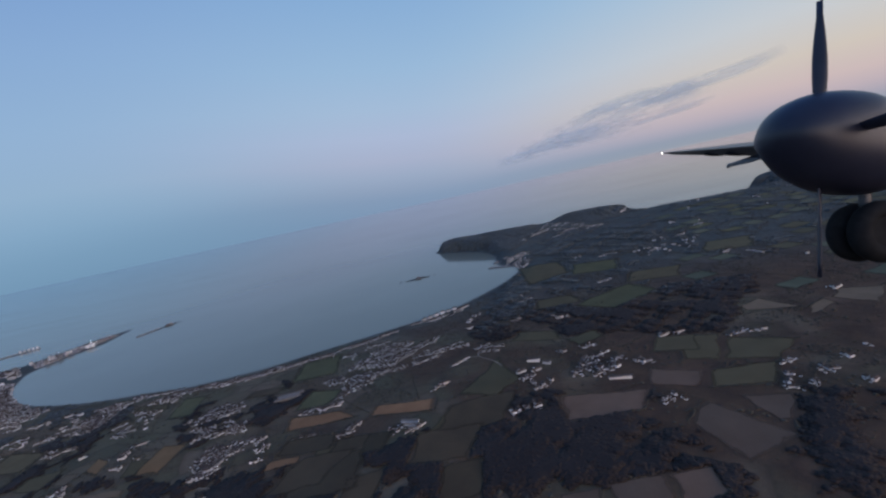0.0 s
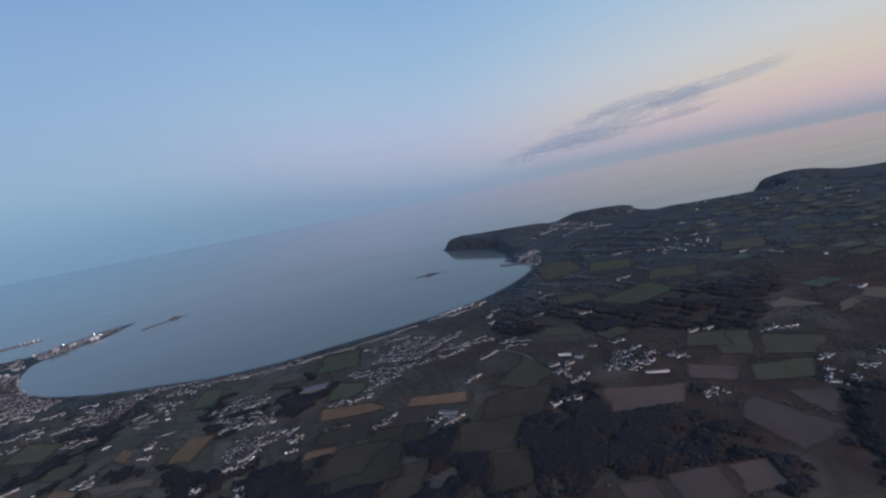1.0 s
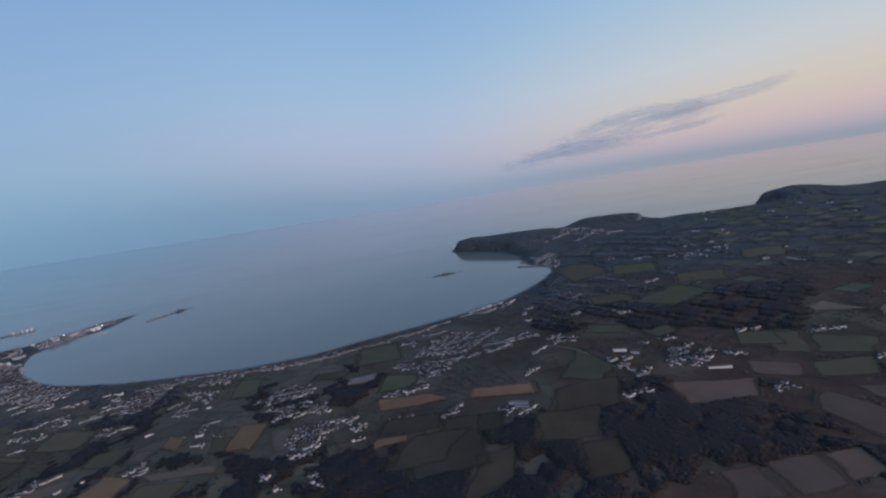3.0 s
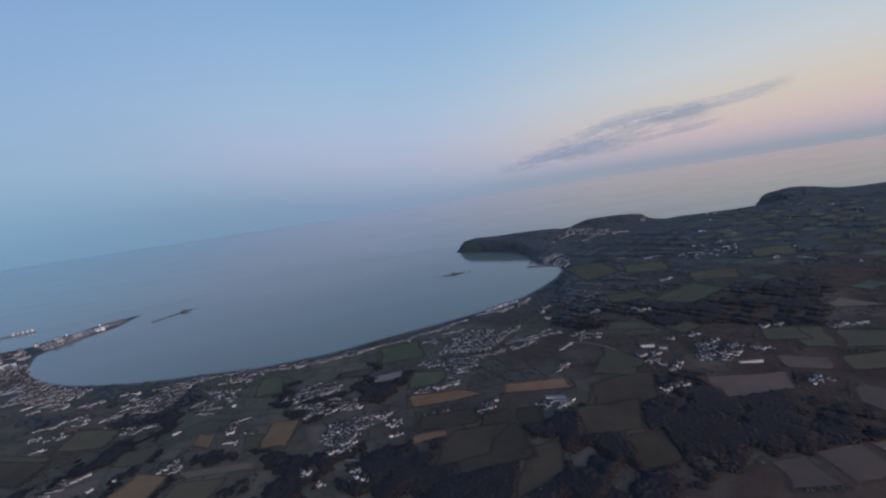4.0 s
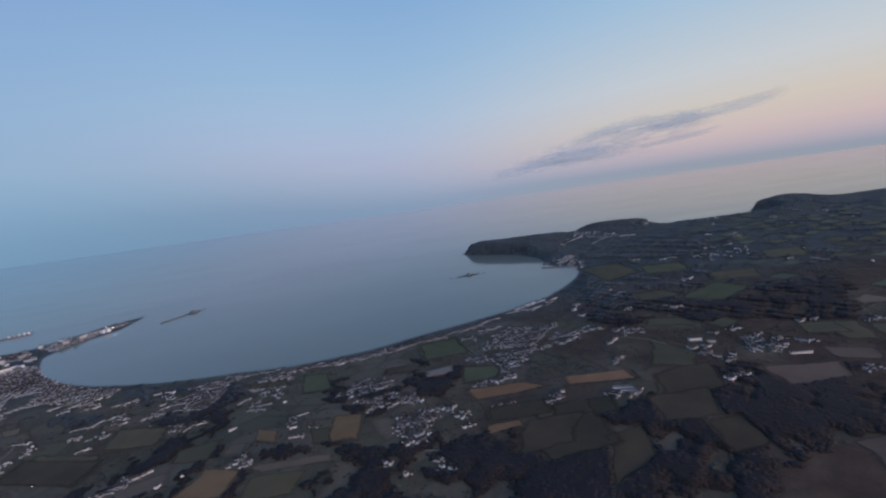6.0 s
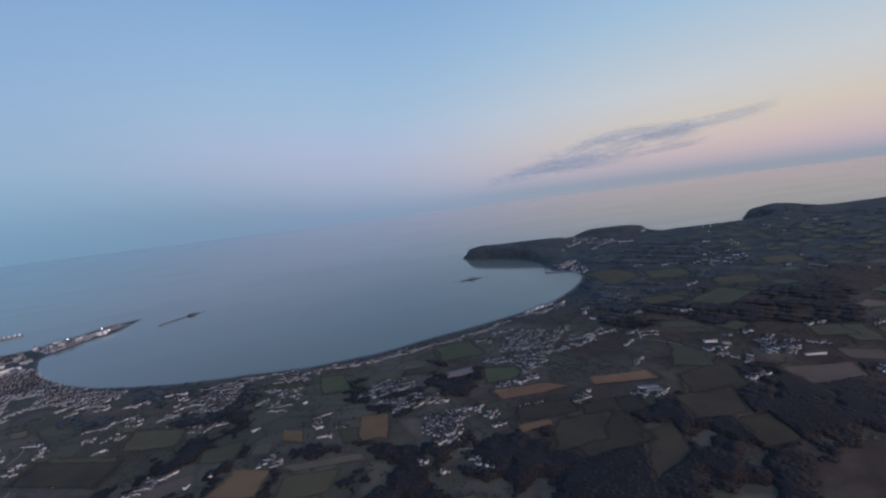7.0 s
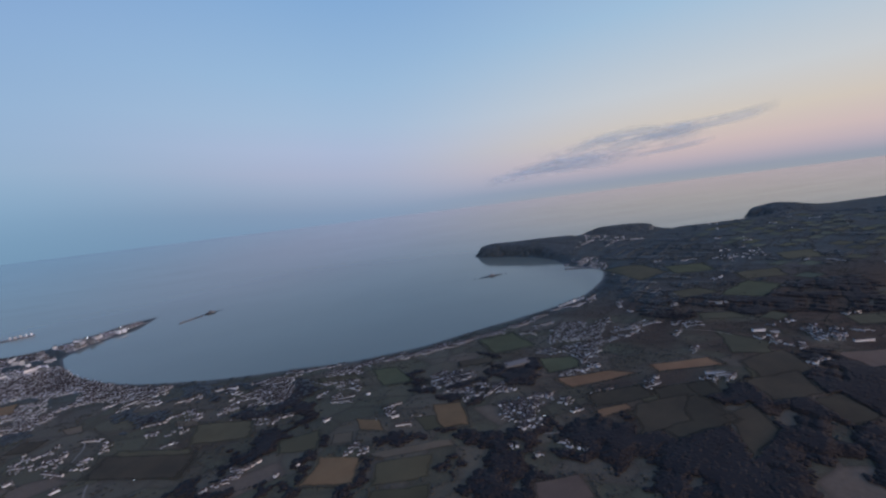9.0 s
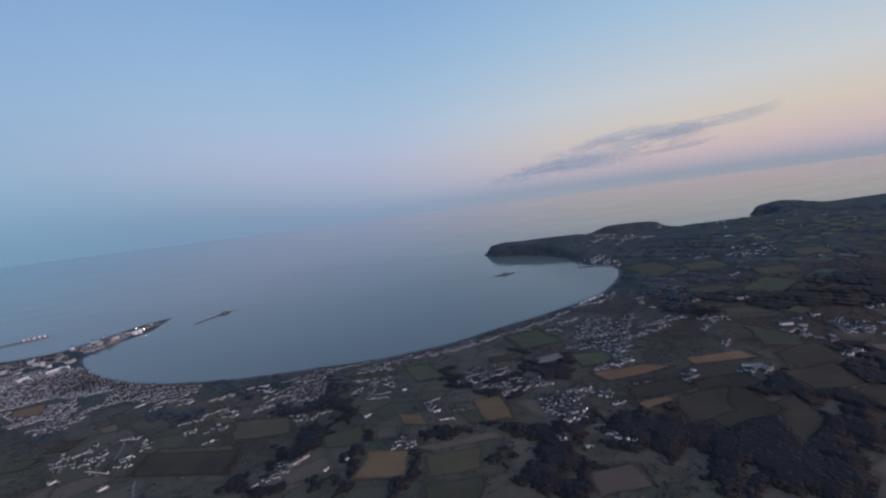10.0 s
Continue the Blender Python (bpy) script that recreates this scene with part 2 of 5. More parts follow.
MAT = {
    "ground": ground_material(),
    "sea": sea_material(),
    "tilled": field_material("tilled_earth", (0.158, 0.096, 0.066), (0.205, 0.127, 0.088), 0.07, 20),
    "grass": field_material("pasture", (0.116, 0.086, 0.047), (0.148, 0.110, 0.060)),
    "meadow": field_material("green_meadow", (0.112, 0.098, 0.050), (0.146, 0.126, 0.063)),
    "pasture": field_material("dark_pasture", (0.096, 0.080, 0.046), (0.124, 0.102, 0.057)),
    "stubble": field_material("stubble", (0.182, 0.120, 0.075), (0.232, 0.155, 0.098), 0.08, 70),
    "bare": field_material("bare_orange_earth", (0.310, 0.140, 0.068), (0.430, 0.205, 0.100), 0.06, -15),
    "ochre": field_material("dry_ochre_crop", (0.245, 0.130, 0.062), (0.315, 0.172, 0.084), 0.08, 5),
    # grass of the far fields, its colour cooled to stand for haze
    "haze_green": field_material("haze_tinted_grass", (0.102, 0.101, 0.064), (0.140, 0.137, 0.086)),
    "rough": field_material("rough_meadow", (0.078, 0.054, 0.035), (0.112, 0.077, 0.047)),
    "wall": spotted("painted_render", (0.90, 0.86, 0.84), (0.96, 0.94, 0.92), 3.0, island=0.55),
    "roof": spotted("slate_and_tile", (0.090, 0.068, 0.060), (0.180, 0.138, 0.118), 2.5, island=0.55),
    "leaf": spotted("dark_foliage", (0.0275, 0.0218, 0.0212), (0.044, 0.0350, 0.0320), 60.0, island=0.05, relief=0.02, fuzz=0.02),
    # second leaf colour, paler and bluer: distance haze painted into the foliage
    "far_leaf": spotted("haze_tinted_foliage", (0.058, 0.063, 0.061), (0.090, 0.098, 0.094), 40.0, island=0.08, relief=0.1, fuzz=0.08),
    "hedge": spotted("hedge_foliage", (0.072, 0.060, 0.044), (0.110, 0.090, 0.064), 6.0, island=0.2, relief=0.1, fuzz=0.05),
    "rock": spotted("shore_rock", (0.030, 0.028, 0.027), (0.10, 0.09, 0.08), 6.0, relief=0.8),
    "stone": spotted("granite_masonry", (0.15, 0.145, 0.14), (0.28, 0.268, 0.258), 4.0),
    "road": spotted("worn_lane", (0.26, 0.19, 0.14), (0.38, 0.285, 0.21), 6.0),
    "paving": spotted("street_paving", (0.245, 0.205, 0.182), (0.410, 0.350, 0.310), 16.0),
    "hall": spotted("pale_sheet_roof", (0.21, 0.178, 0.155), (0.31, 0.268, 0.235), 5.0, island=0.3),
    "steel": spotted("grey_painted_steel", (0.16, 0.16, 0.17), (0.24, 0.24, 0.25), 0.5, rough=0.5),
    "lamp_white": lamp_material("lit_lamp_white", (1.0, 0.94, 0.86, 1), 14.0),
    "lamp_warm": lamp_material("lit_lamp_warm", (1.0, 0.78, 0.50, 1), 8.0),
}

# ---- meshes ----


def fast_mesh(name, verts, faces):
    """A mesh from arrays: verts (n, 3), faces (m, 3 or 4)."""
    mesh = bpy.data.meshes.new(name)
    verts, faces = np.asarray(verts, np.float32), np.asarray(faces, np.int32)
    mesh.vertices.add(len(verts))
    mesh.vertices.foreach_set("co", verts.ravel())
    mesh.loops.add(faces.size)
    mesh.loops.foreach_set("vertex_index", faces.ravel())
    mesh.polygons.add(len(faces))
    mesh.polygons.foreach_set("loop_start", np.arange(0, faces.size, faces.shape[1], dtype=np.int32))
    mesh.update(calc_edges=True)
    mesh.validate()
    return mesh


def spanned(mesh, u, v):
    """The mesh with a map that runs 0 to 1 along and across its grid."""
    corner = np.empty(len(mesh.loops), np.int32)
    mesh.loops.foreach_get("vertex_index", corner)
    mesh.uv_layers.new(name="span").data.foreach_set("uv", np.stack([u.ravel(), v.ravel()], -1)[corner].astype(np.float32).ravel())
    return mesh


def piece(name, mesh, mat, parent=None, label=""):
    ob = new(name, mesh)
    if not mesh.materials:
        mesh.materials.append(mat)
    if parent is not None:
        ob.parent = parent
    return tagged(ob, label)


def part(name, bm, mat, parent=None, label=""):
    mesh = bpy.data.meshes.new(name)
    bmesh.ops.recalc_face_normals(bm, faces=bm.faces)
    bm.to_mesh(mesh)
    bm.free()
    return piece(name, mesh, MAT[mat] if isinstance(mat, str) else mat, parent, label)


def smooth_shade(ob):
    ob.data.polygons.foreach_set("use_smooth", np.ones(len(ob.data.polygons), bool))
    ob.data.update()
    return ob


# ---- the land ----
COAST_TOWN = [
    (-6000, 2350), (-4300, 2230), (-3000, 2120), (-2441, 2020), (-2240, 1975), (-2110, 1985), (-2040, 2055), (-1980, 2150), (-1915, 2250), (-1850, 2315), (-1800, 2325),
    (-1795, 2230), (-1790, 2105), (-1822, 2050), (-1860, 1985), (-1888, 1910), (-1900, 1850), (-1885, 1780),
]
COAST_BAY = [
    (-1775, 1622), (-1655, 1500), (-1535, 1412), (-1400, 1342), (-1225, 1285), (-1096, 1260), (-962, 1243), (-827, 1222), (-736, 1225), (-608, 1240), (-477, 1280),
    (-371, 1311), (-226, 1355), (-118, 1393), (-5, 1445), (83, 1515), (186, 1617), (264, 1730), (297, 1818), (254, 1906), (227, 2003),
    (247, 2173), (213, 2337), (123, 2486), (10, 2588), (-42, 2645), (-66, 2700), (-40, 2760),
]
COAST_HEADS = [
    (23, 2798), (183, 2851), (375, 2806), (572, 2712), (731, 2709), (871, 2741), (1040, 2690), (1150, 2590), (1148, 2530), (1205, 2525),
    (1310, 2562), (1430, 2535), (1540, 2500), (1640, 2490), (1785, 2500), (1890, 2490), (1985, 2510), (2005, 2560), (1925, 2625), (1960, 2690), (2110, 2760), (2300, 2770), (2706, 2732), (4300, 2650), (9500, 2700),
    (9500, -6000), (-9500, -6000), (-9500, 2900),
]


def rounded(points, steps):
    """Points along a smooth closed curve through the given ones, with small bays and points."""
    pts = np.array(points, float)
    out = []
    for k in range(len(pts)):
        p0, p1, p2, p3 = pts[k - 1], pts[k], pts[(k + 1) % len(pts)], pts[(k + 2) % len(pts)]
        for s in np.arange(steps) / steps:
            out.append(0.5 * (2 * p1 + (p2 - p0) * s + (2 * p0 - 5 * p1 + 4 * p2 - p3) * s * s + (3 * p1 - p0 - 3 * p2 + p3) * s ** 3))
    out = np.array(out)
    for k, (x, y) in enumerate(out):
        rugged = 14 if (y > 2050 and x > -100) else 3
        out[k] += rugged * np.array((noise.noise((x / 70, y / 70, 0.3)), noise.noise((x / 70, y / 70, 7.7))))
    return out


COAST = rounded(COAST_TOWN + COAST_BAY + COAST_HEADS, 5)


def shore_distance(x, y):
    """Metres inland of the coast (at sea: minus)."""
    a, b = COAST, np.roll(COAST, -1, axis=0)
    best, odd = np.full(x.shape, 1e18), np.zeros(x.shape, bool)
    for (ax, ay), (bx, by) in zip(a, b):
        dx, dy = bx - ax, by - ay
        s = np.clip(((x - ax) * dx + (y - ay) * dy) / (dx * dx + dy * dy + 1e-9), 0, 1)
        best = np.minimum(best, (x - ax - s * dx) ** 2 + (y - ay - s * dy) ** 2)
        if ay != by:
            odd ^= ((ay > y) != (by > y)) & (x < (bx - ax) * (y - ay) / (by - ay) + ax)
    return np.where(odd, 1, -1) * np.sqrt(best)


def bulge(x, y, cx, cy, rx, ry, turn=0.0):
    c, s = math.cos(radians(turn)), math.sin(radians(turn))
    u, v = (x - cx) * c + (y - cy) * s, (y - cy) * c - (x - cx) * s
    return np.exp(-0.5 * ((u / rx) ** 2 + (v / ry) ** 2))


def waves(x, y):
    return np.sin(x / 91 + 1.3 * np.sin(y / 143)) * np.cos(y / 77 + 0.8) + 0.5 * np.sin(x / 37 + y / 53) + 0.3 * np.sin(y / 23 - x / 31)


def relief(x, y):
    d = shore_distance(x, y)
    top = 8 + 1.3 * waves(x, y)
    top += 28 * bulge(x, y, -60, 710, 230, 230) + 18 * bulge(x, y, -676, 803, 170, 170)
    top += 48 * bulge(x, y, 210, 2575, 300, 230) + 18 * bulge(x, y, 60, 2690, 90, 80) + 30 * bulge(x, y, 573, 2477, 260, 190)
    top += 56 * np.tanh(2.4 * bulge(x, y, 945, 2618, 128, 50, -16)) + 62 * bulge(x, y, 2190, 2650, 200, 120)
    top += 22 * bulge(x, y, 1364, 2121, 420, 260) + 10 * bulge(x, y, 906, 1722, 400, 300) + 14 * bulge(x, y, -1936, 1697, 120, 80)
    top += 10 * bulge(x, y, 1350, 2490, 320, 120) + 6 * bulge(x, y, 1750, 2430, 260, 120)
    top = np.maximum(top, 3)
    steep = np.clip(bulge(x, y, 324, 2650, 470, 400) + bulge(x, y, 970, 2580, 260, 250) + bulge(x, y, 2088, 2684, 420, 300) + bulge(x, y, 1550, 2500, 420, 180), 0, 1)
    s = np.clip(d / (90 - 52 * steep), 0, 1)
    rise = s * s * (3 - 2 * s)
    return np.where(d > 0, np.maximum(top * rise, np.minimum(d * 0.05, 2.5)), np.maximum(d * 0.07, -9))


XS = np.concatenate([np.linspace(-9000, -3300, 20)[:-1], np.arange(-3300, 2700, 15.0), np.linspace(2700, 9000, 20)])
YS = np.concatenate([np.linspace(-5000, 240, 24)[:-1], np.arange(240, 3150, 15.0), np.linspace(3150, 4200, 8)])
GX, GY = np.meshgrid(XS, YS)
GZ = relief(GX, GY)


def height(x, y):
    """The land's height at plan points."""
    x, y = np.asarray(x, float), np.asarray(y, float)
    i = np.clip(np.searchsorted(XS, x) - 1, 0, len(XS) - 2)
    j = np.clip(np.searchsorted(YS, y) - 1, 0, len(YS) - 2)
    u, v = (x - XS[i]) / (XS[i + 1] - XS[i]), (y - YS[j]) / (YS[j + 1] - YS[j])
    return (GZ[j, i] * (1 - u) + GZ[j, i + 1] * u) * (1 - v) + (GZ[j + 1, i] * (1 - u) + GZ[j + 1, i + 1] * u) * v


def grid_faces(rows, cols):
    k = np.arange(rows * cols).reshape(rows, cols)
    return np.stack([k[:-1, :-1], k[:-1, 1:], k[1:, 1:], k[1:, :-1]], -1).reshape(-1, 4)


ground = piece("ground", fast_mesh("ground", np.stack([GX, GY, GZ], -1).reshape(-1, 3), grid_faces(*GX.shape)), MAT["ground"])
tagged(smooth_shade(ground), "dusky farmland with small hedged fields and dark scrub", "ground", kind="structure")

E1 = 26000.0
sea = piece("water", fast_mesh("water", [(-E1, -6000, 0), (E1, -6000, 0), (E1, E1, 0), (-E1, E1, 0)], [(0, 1, 2, 3)]), MAT["sea"])
tagged(sea, "calm grey-blue sea reflecting the evening sky", "sea", kind="structure")

# ---- clouds ----


def cloud_material():
    """Thin cloud with frayed edges, lit by the sky."""
    mat, n, bsdf, place = material("thin_cloud", rough=1.0, spec=0.0)
    uv = n.add("ShaderNodeSeparateXYZ")
    n.link(n.add("ShaderNodeTexCoord").outputs["UV"], uv.inputs[0])
    u, v, _ = uv.outputs
    bellies = [n.math("MULTIPLY", n.math("MULTIPLY", k, n.math("SUBTRACT", 1.0, k)), 4.0) for k in (u, v)]
    body = n.math("MULTIPLY", n.math("POWER", bellies[0], 0.6), bellies[1])
    drawn = n.add("ShaderNodeMapping")
    drawn.inputs["Scale"].default_value = (1 / 300, 1 / 300, 1 / 44)
    n.link(place, drawn.inputs[0])
    frayed = n.noise(drawn.outputs[0], 1.0, 4.0, 0.5)
    cover = n.math("MULTIPLY", n.math("MULTIPLY", n.mapped(body, 0.0, 0.9), n.mapped(frayed, 0.18, 0.60)), 0.40)
    bsdf.inputs["Base Color"].default_value = (0.86, 0.92, 0.93, 1)
    clear = n.add("ShaderNodeBsdfTransparent")
    both = n.add("ShaderNodeMixShader")
    n.link(cover, both.inputs[0])
    n.link(clear.outputs[0], both.inputs[1])
    n.link(bsdf.outputs[0], both.inputs[2])
    n.link(both.outputs[0], [k for k in n.tree.nodes if k.bl_idname == "ShaderNodeOutputMaterial"][0].inputs[0])
    return mat


MAT["cloud"] = cloud_material()
cloud_bank = tagged(new("cloud_bank"), "thin grey streaks of cloud hanging low over the sea", "cloud")


def wisp(a, b, deep):
    """One streak from a to b, a gently folded sheet of cloud so deep."""
    a, b = np.array(a, float), np.array(b, float)
    along = (b - a) / np.linalg.norm(b - a)
    u, v = np.meshgrid(np.linspace(0, 1, 49), np.linspace(0, 1, 13))
    p = a + (b - a) * u[..., None]
    p[..., 2] += (v - 0.5) * deep * 1.5 + 0.10 * deep * np.sin(u * 7 + a[0])
    fold = 0.06 * deep * np.sin(v * 4 + u * 6 + a[1])
    p[..., 0] -= along[1] * fold
    p[..., 1] += along[0] * fold
    mesh = spanned(fast_mesh("wisp", p.reshape(-1, 3), grid_faces(*u.shape)), u, v)
    smooth_shade(piece("wisp", mesh, MAT["cloud"], cloud_bank))


wisp((840, 5500, 512), (1800, 3420, 572), 120)
wisp((1230, 4660, 630), (2010, 3080, 690), 165)
wisp((1500, 4150, 764), (2080, 3040, 716), 110)
wisp((1740, 3500, 690), (2210, 2600, 760), 72)
wisp((1640, 3460, 546), (1960, 2890, 596), 34)
wisp((980, 4950, 552), (1640, 3700, 596), 110)

# ---- fields ----
FIELDS = []
LABELS = {
    "pasture": "small dark green pasture among hedges",
    "haze_green": "small green far field among copses, haze put into its colour",
    "rough": "rough olive meadow sloping between dark woods",
    "tilled": "freshly tilled grey-brown field edged by dark hedges", "grass": "dull green pasture between dark hedges", "meadow": "green meadow between hedges and houses",
    "stubble": "pale cut stubble field among hedges", "bare": "bare orange-brown field on a gentle slope", "ochre": "dry ochre field beside dark trees",
}


def field(kind, a, b, c, d):
    """One field, four corners in plan, laid over the land, with slightly wavering edges."""
    FIELDS.append((a, b, c, d))
    a, b, c, d = (np.array(p, float) for p in (a, b, c, d))
    m = max(4, int(max(np.linalg.norm(b - a), np.linalg.norm(c - d)) / 7))
    k = max(4, int(max(np.linalg.norm(d - a), np.linalg.norm(c - b)) / 7))
    u, v = np.meshgrid(np.linspace(0, 1, m), np.linspace(0, 1, k))
    uu, vv = u[..., None], v[..., None]
    p = (a * (1 - uu) + b * uu) * (1 - vv) + (d * (1 - uu) + c * uu) * vv
    w = 3.5 * waves(p[..., 0] * 3, p[..., 1] * 3)
    x, y = p[..., 0] + w, p[..., 1] - w * 0.7
    mid = np.array((x.mean(), y.mean()))
    z = height(x, y) + 0.6 + 0.008 * len(FIELDS)
    ob = piece("field", spanned(fast_mesh("field", np.stack([x, y, z], -1).reshape(-1, 3), grid_faces(k, m)), u, v), MAT[kind])
    tagged(smooth_shade(ob), LABELS[kind], "field", "fields of the farmland")


field("tilled", (142, 708), (312, 684), (267, 629), (143, 620))
field("tilled", (334, 755), (423, 707), (378, 664), (302, 698))
field("grass", (431, 710), (540, 696), (491, 631), (390, 658))
field("grass", (460, 869), (531, 846), (462, 733), (406, 759))
field("grass", (535, 826), (628, 757), (546, 698), (465, 732))
field("tilled", (361, 630), (424, 511), (333, 477), (306, 578))
field("tilled", (409, 626), (492, 606), (439, 542), (424, 544))
field("tilled", (83, 487), (141, 486), (137, 425), (72, 435))
field("tilled", (148, 488), (222, 490), (214, 431), (148, 423))
field("tilled", (224, 489), (286, 491), (277, 445), (217, 432))
field("stubble", (653, 946), (714, 973), (740, 878), (640, 919))
field("stubble", (740, 870), (805, 901), (805, 865), (714, 839))
field("stubble", (869, 940), (947, 904), (855, 818), (816, 892))
field("meadow", (313, 1180), (544, 1284), (587, 1182), (415, 1091))
field("bare", (-191, 799), (-65, 771), (-71, 725), (-203, 762))
field("meadow", (-466, 1192), (-345, 1195), (-331, 1048), (-456, 1044))
field("meadow", (-374, 965), (-286, 934), (-304, 855), (-391, 872))
field("bare", (-385, 843), (-267, 817), (-221, 775), (-379, 787))
field("ochre", (-652, 835), (-584, 823), (-596, 727), (-649, 732))
field("meadow", (-764, 1104), (-697, 1091), (-669, 960), (-743, 979))
field("grass", (-698, 799), (-649, 789), (-647, 735), (-674, 736))
field("ochre", (-860, 750), (-787, 718), (-798, 651), (-891, 679))
field("grass", (-769, 690), (-671, 676), (-682, 623), (-781, 637))
field("grass", (-780, 629), (-684, 614), (-704, 560), (-790, 588))
field("grass", (-951, 835), (-865, 841), (-865, 770), (-938, 787))
field("stubble", (-844, 812), (-796, 795), (-800, 759), (-850, 780))
field("stubble", (-784, 717), (-634, 701), (-628, 682), (-754, 691))
field("ochre", (-1807, 1341), (-1725, 1351), (-1686, 1268), (-1770, 1277))
field("grass", (-1154, 997), (-1009, 949), (-1003, 869), (-1132, 900))
field("grass", (-1286, 949), (-1108, 889), (-1097, 778), (-1260, 846))
field("stubble", (-1478, 1102), (-1433, 1107), (-1406, 1065), (-1441, 1066))
field("stubble", (-1206, 1032), (-1145, 1008), (-1138, 982), (-1190, 999))
field("grass", (416, 884), (496, 860), (451, 783), (370, 817))
field("grass", (145, 1068), (240, 1021), (240, 957), (109, 1004))
field("grass", (254, 1301), (359, 1284), (380, 1203), (223, 1210))
field("ochre", (-805, 849), (-750, 814), (-745, 768), (-790, 795))
field("grass", (77, 921), (100, 793), (44, 727), (-27, 756))
field("grass", (-68, 701), (31, 707), (15, 669), (-87, 650))
field("grass", (-292, 709), (-183, 674), (-190, 635), (-293, 665))
field("bare", (-375, 693), (-316, 693), (-311, 673), (-378, 670))
field("grass", (288, 1824), (457, 1720), (445, 1528), (263, 1475))
field("grass", (-911, 1119), (-806, 1100), (-777, 1049), (-896, 1078))
field("meadow", (478, 1625), (632, 1570), (589, 1445), (423, 1491))
field("grass", (590, 1387), (744, 1345), (689, 1239), (534, 1286))
field("pasture", (941, 1542), (1097, 1506), (1006, 1374), (852, 1418))
field("rough", (-1299, 934), (-1085, 863), (-1099, 784), (-1299, 852))
field("rough", (-365, 756), (-252, 737), (-256, 685), (-366, 704))
field("rough", (-254, 714), (-141, 690), (-154, 640), (-274, 653))
field("rough", (-47, 734), (94, 751), (48, 648), (-89, 619))
field("rough", (-208, 598), (-143, 606), (-160, 531), (-253, 493))
field("rough", (-339, 669), (-189, 668), (-183, 567), (-311, 567))
field("rough", (-98, 665), (18, 660), (-21, 573), (-120, 585))
field("rough", (-256, 715), (-179, 695), (-192, 656), (-262, 666))
field("rough", (-64, 577), (5, 579), (-9, 503), (-70, 499))
field("rough", (-306, 690), (-202, 672), (-254, 598), (-360, 599))


def in_quad(x, y, quad):
    inside = np.ones(np.shape(x), bool)
    area = sum(quad[k - 1][0] * quad[k][1] - quad[k][0] * quad[k - 1][1] for k in range(4))
    for k in range(4):
        (ax, ay), (bx, by) = quad[k - 1], quad[k]
        inside &= ((bx - ax) * (y - ay) - (by - ay) * (x - ax)) * area >= 0
    return inside


def in_estates(x, y):
    hit = np.zeros(np.shape(x), bool)
    for quad in ESTATES:
        hit |= in_quad(x, y, quad)
    return hit


def in_fields(x, y):
    hit = np.zeros(np.shape(x), bool)
    for quad in FIELDS:
        hit |= in_quad(x, y, quad)
    return hit


# ---- houses ----
PLOTS = []  # x, y, turn, length, depth, eaves
TOWNS = []  # plan corners of the paved town
ESTATES = []  # and of all the built-up ground


def houses(kind, a, b, c, d):
    """Plots for houses, row by row, over four plan corners."""
    if kind not in ("sparse", "loose"):
        ESTATES.append((a, b, c, d))
    if kind == "town":
        TOWNS.append((a, b, c, d))
    a, b, c, d = (np.array(p, float) for p in (a, b, c, d))
    along, across = (b - a + c - d) / 2, (d - a + c - b) / 2
    la, lc = np.linalg.norm(along), np.linalg.norm(across)
    if kind in ("sparse", "loose"):
        spots = [(random.random(), random.random(), random.choice((0.0, 1.57)) + random.uniform(-0.4, 0.4)) for _ in range(max(4, int(la * lc / (1100 if kind == "sparse" else 380))))]
    else:
        gap, deep, odds = {"dense": (9.5, 16, 0.74), "town": (10, 14, 0.84)}[kind]
        swap = lc > la
        step_u, step_v = (deep, gap) if swap else (gap, deep)
        nu, nv = max(1, round(la / step_u)), max(1, round(lc / step_v))
        spots = [((i + 0.5 + random.uniform(-0.3, 0.3) + 0.35 * math.sin(j * 0.9)) / nu, (j + 0.5 + random.uniform(-0.2, 0.2) + 0.35 * math.sin(i * 0.7)) / nv, (1.57 if swap else 0.0) + random.gauss(0, 0.10) + random.choice((0, 0, 0, 0, 1.57)))
                 for i in range(nu) for j in range(nv) if random.random() < odds]
    for u, v, turn in spots:
        if kind == "dense" and waves(a[0] + u * la * 2.2, a[1] + v * lc * 2.2) < -0.8:
            continue
        p = (a * (1 - u) + b * u) * (1 - v) + (d * (1 - u) + c * u) * v
        big = 1.35 if kind == "town" and random.random() < 0.4 else 1.0
        row = random.uniform(1.9, 2.9) if kind != "sparse" and random.random() < 0.24 else 1.0
        PLOTS.append((p[0], p[1], math.atan2(along[1], along[0]) + turn, row * big * big * random.uniform(5.0, 7.6), big ** 0.5 * random.uniform(3.2, 4.2), big ** 0.5 * random.choice((2.3, 2.8, 3.2, 3.6))))


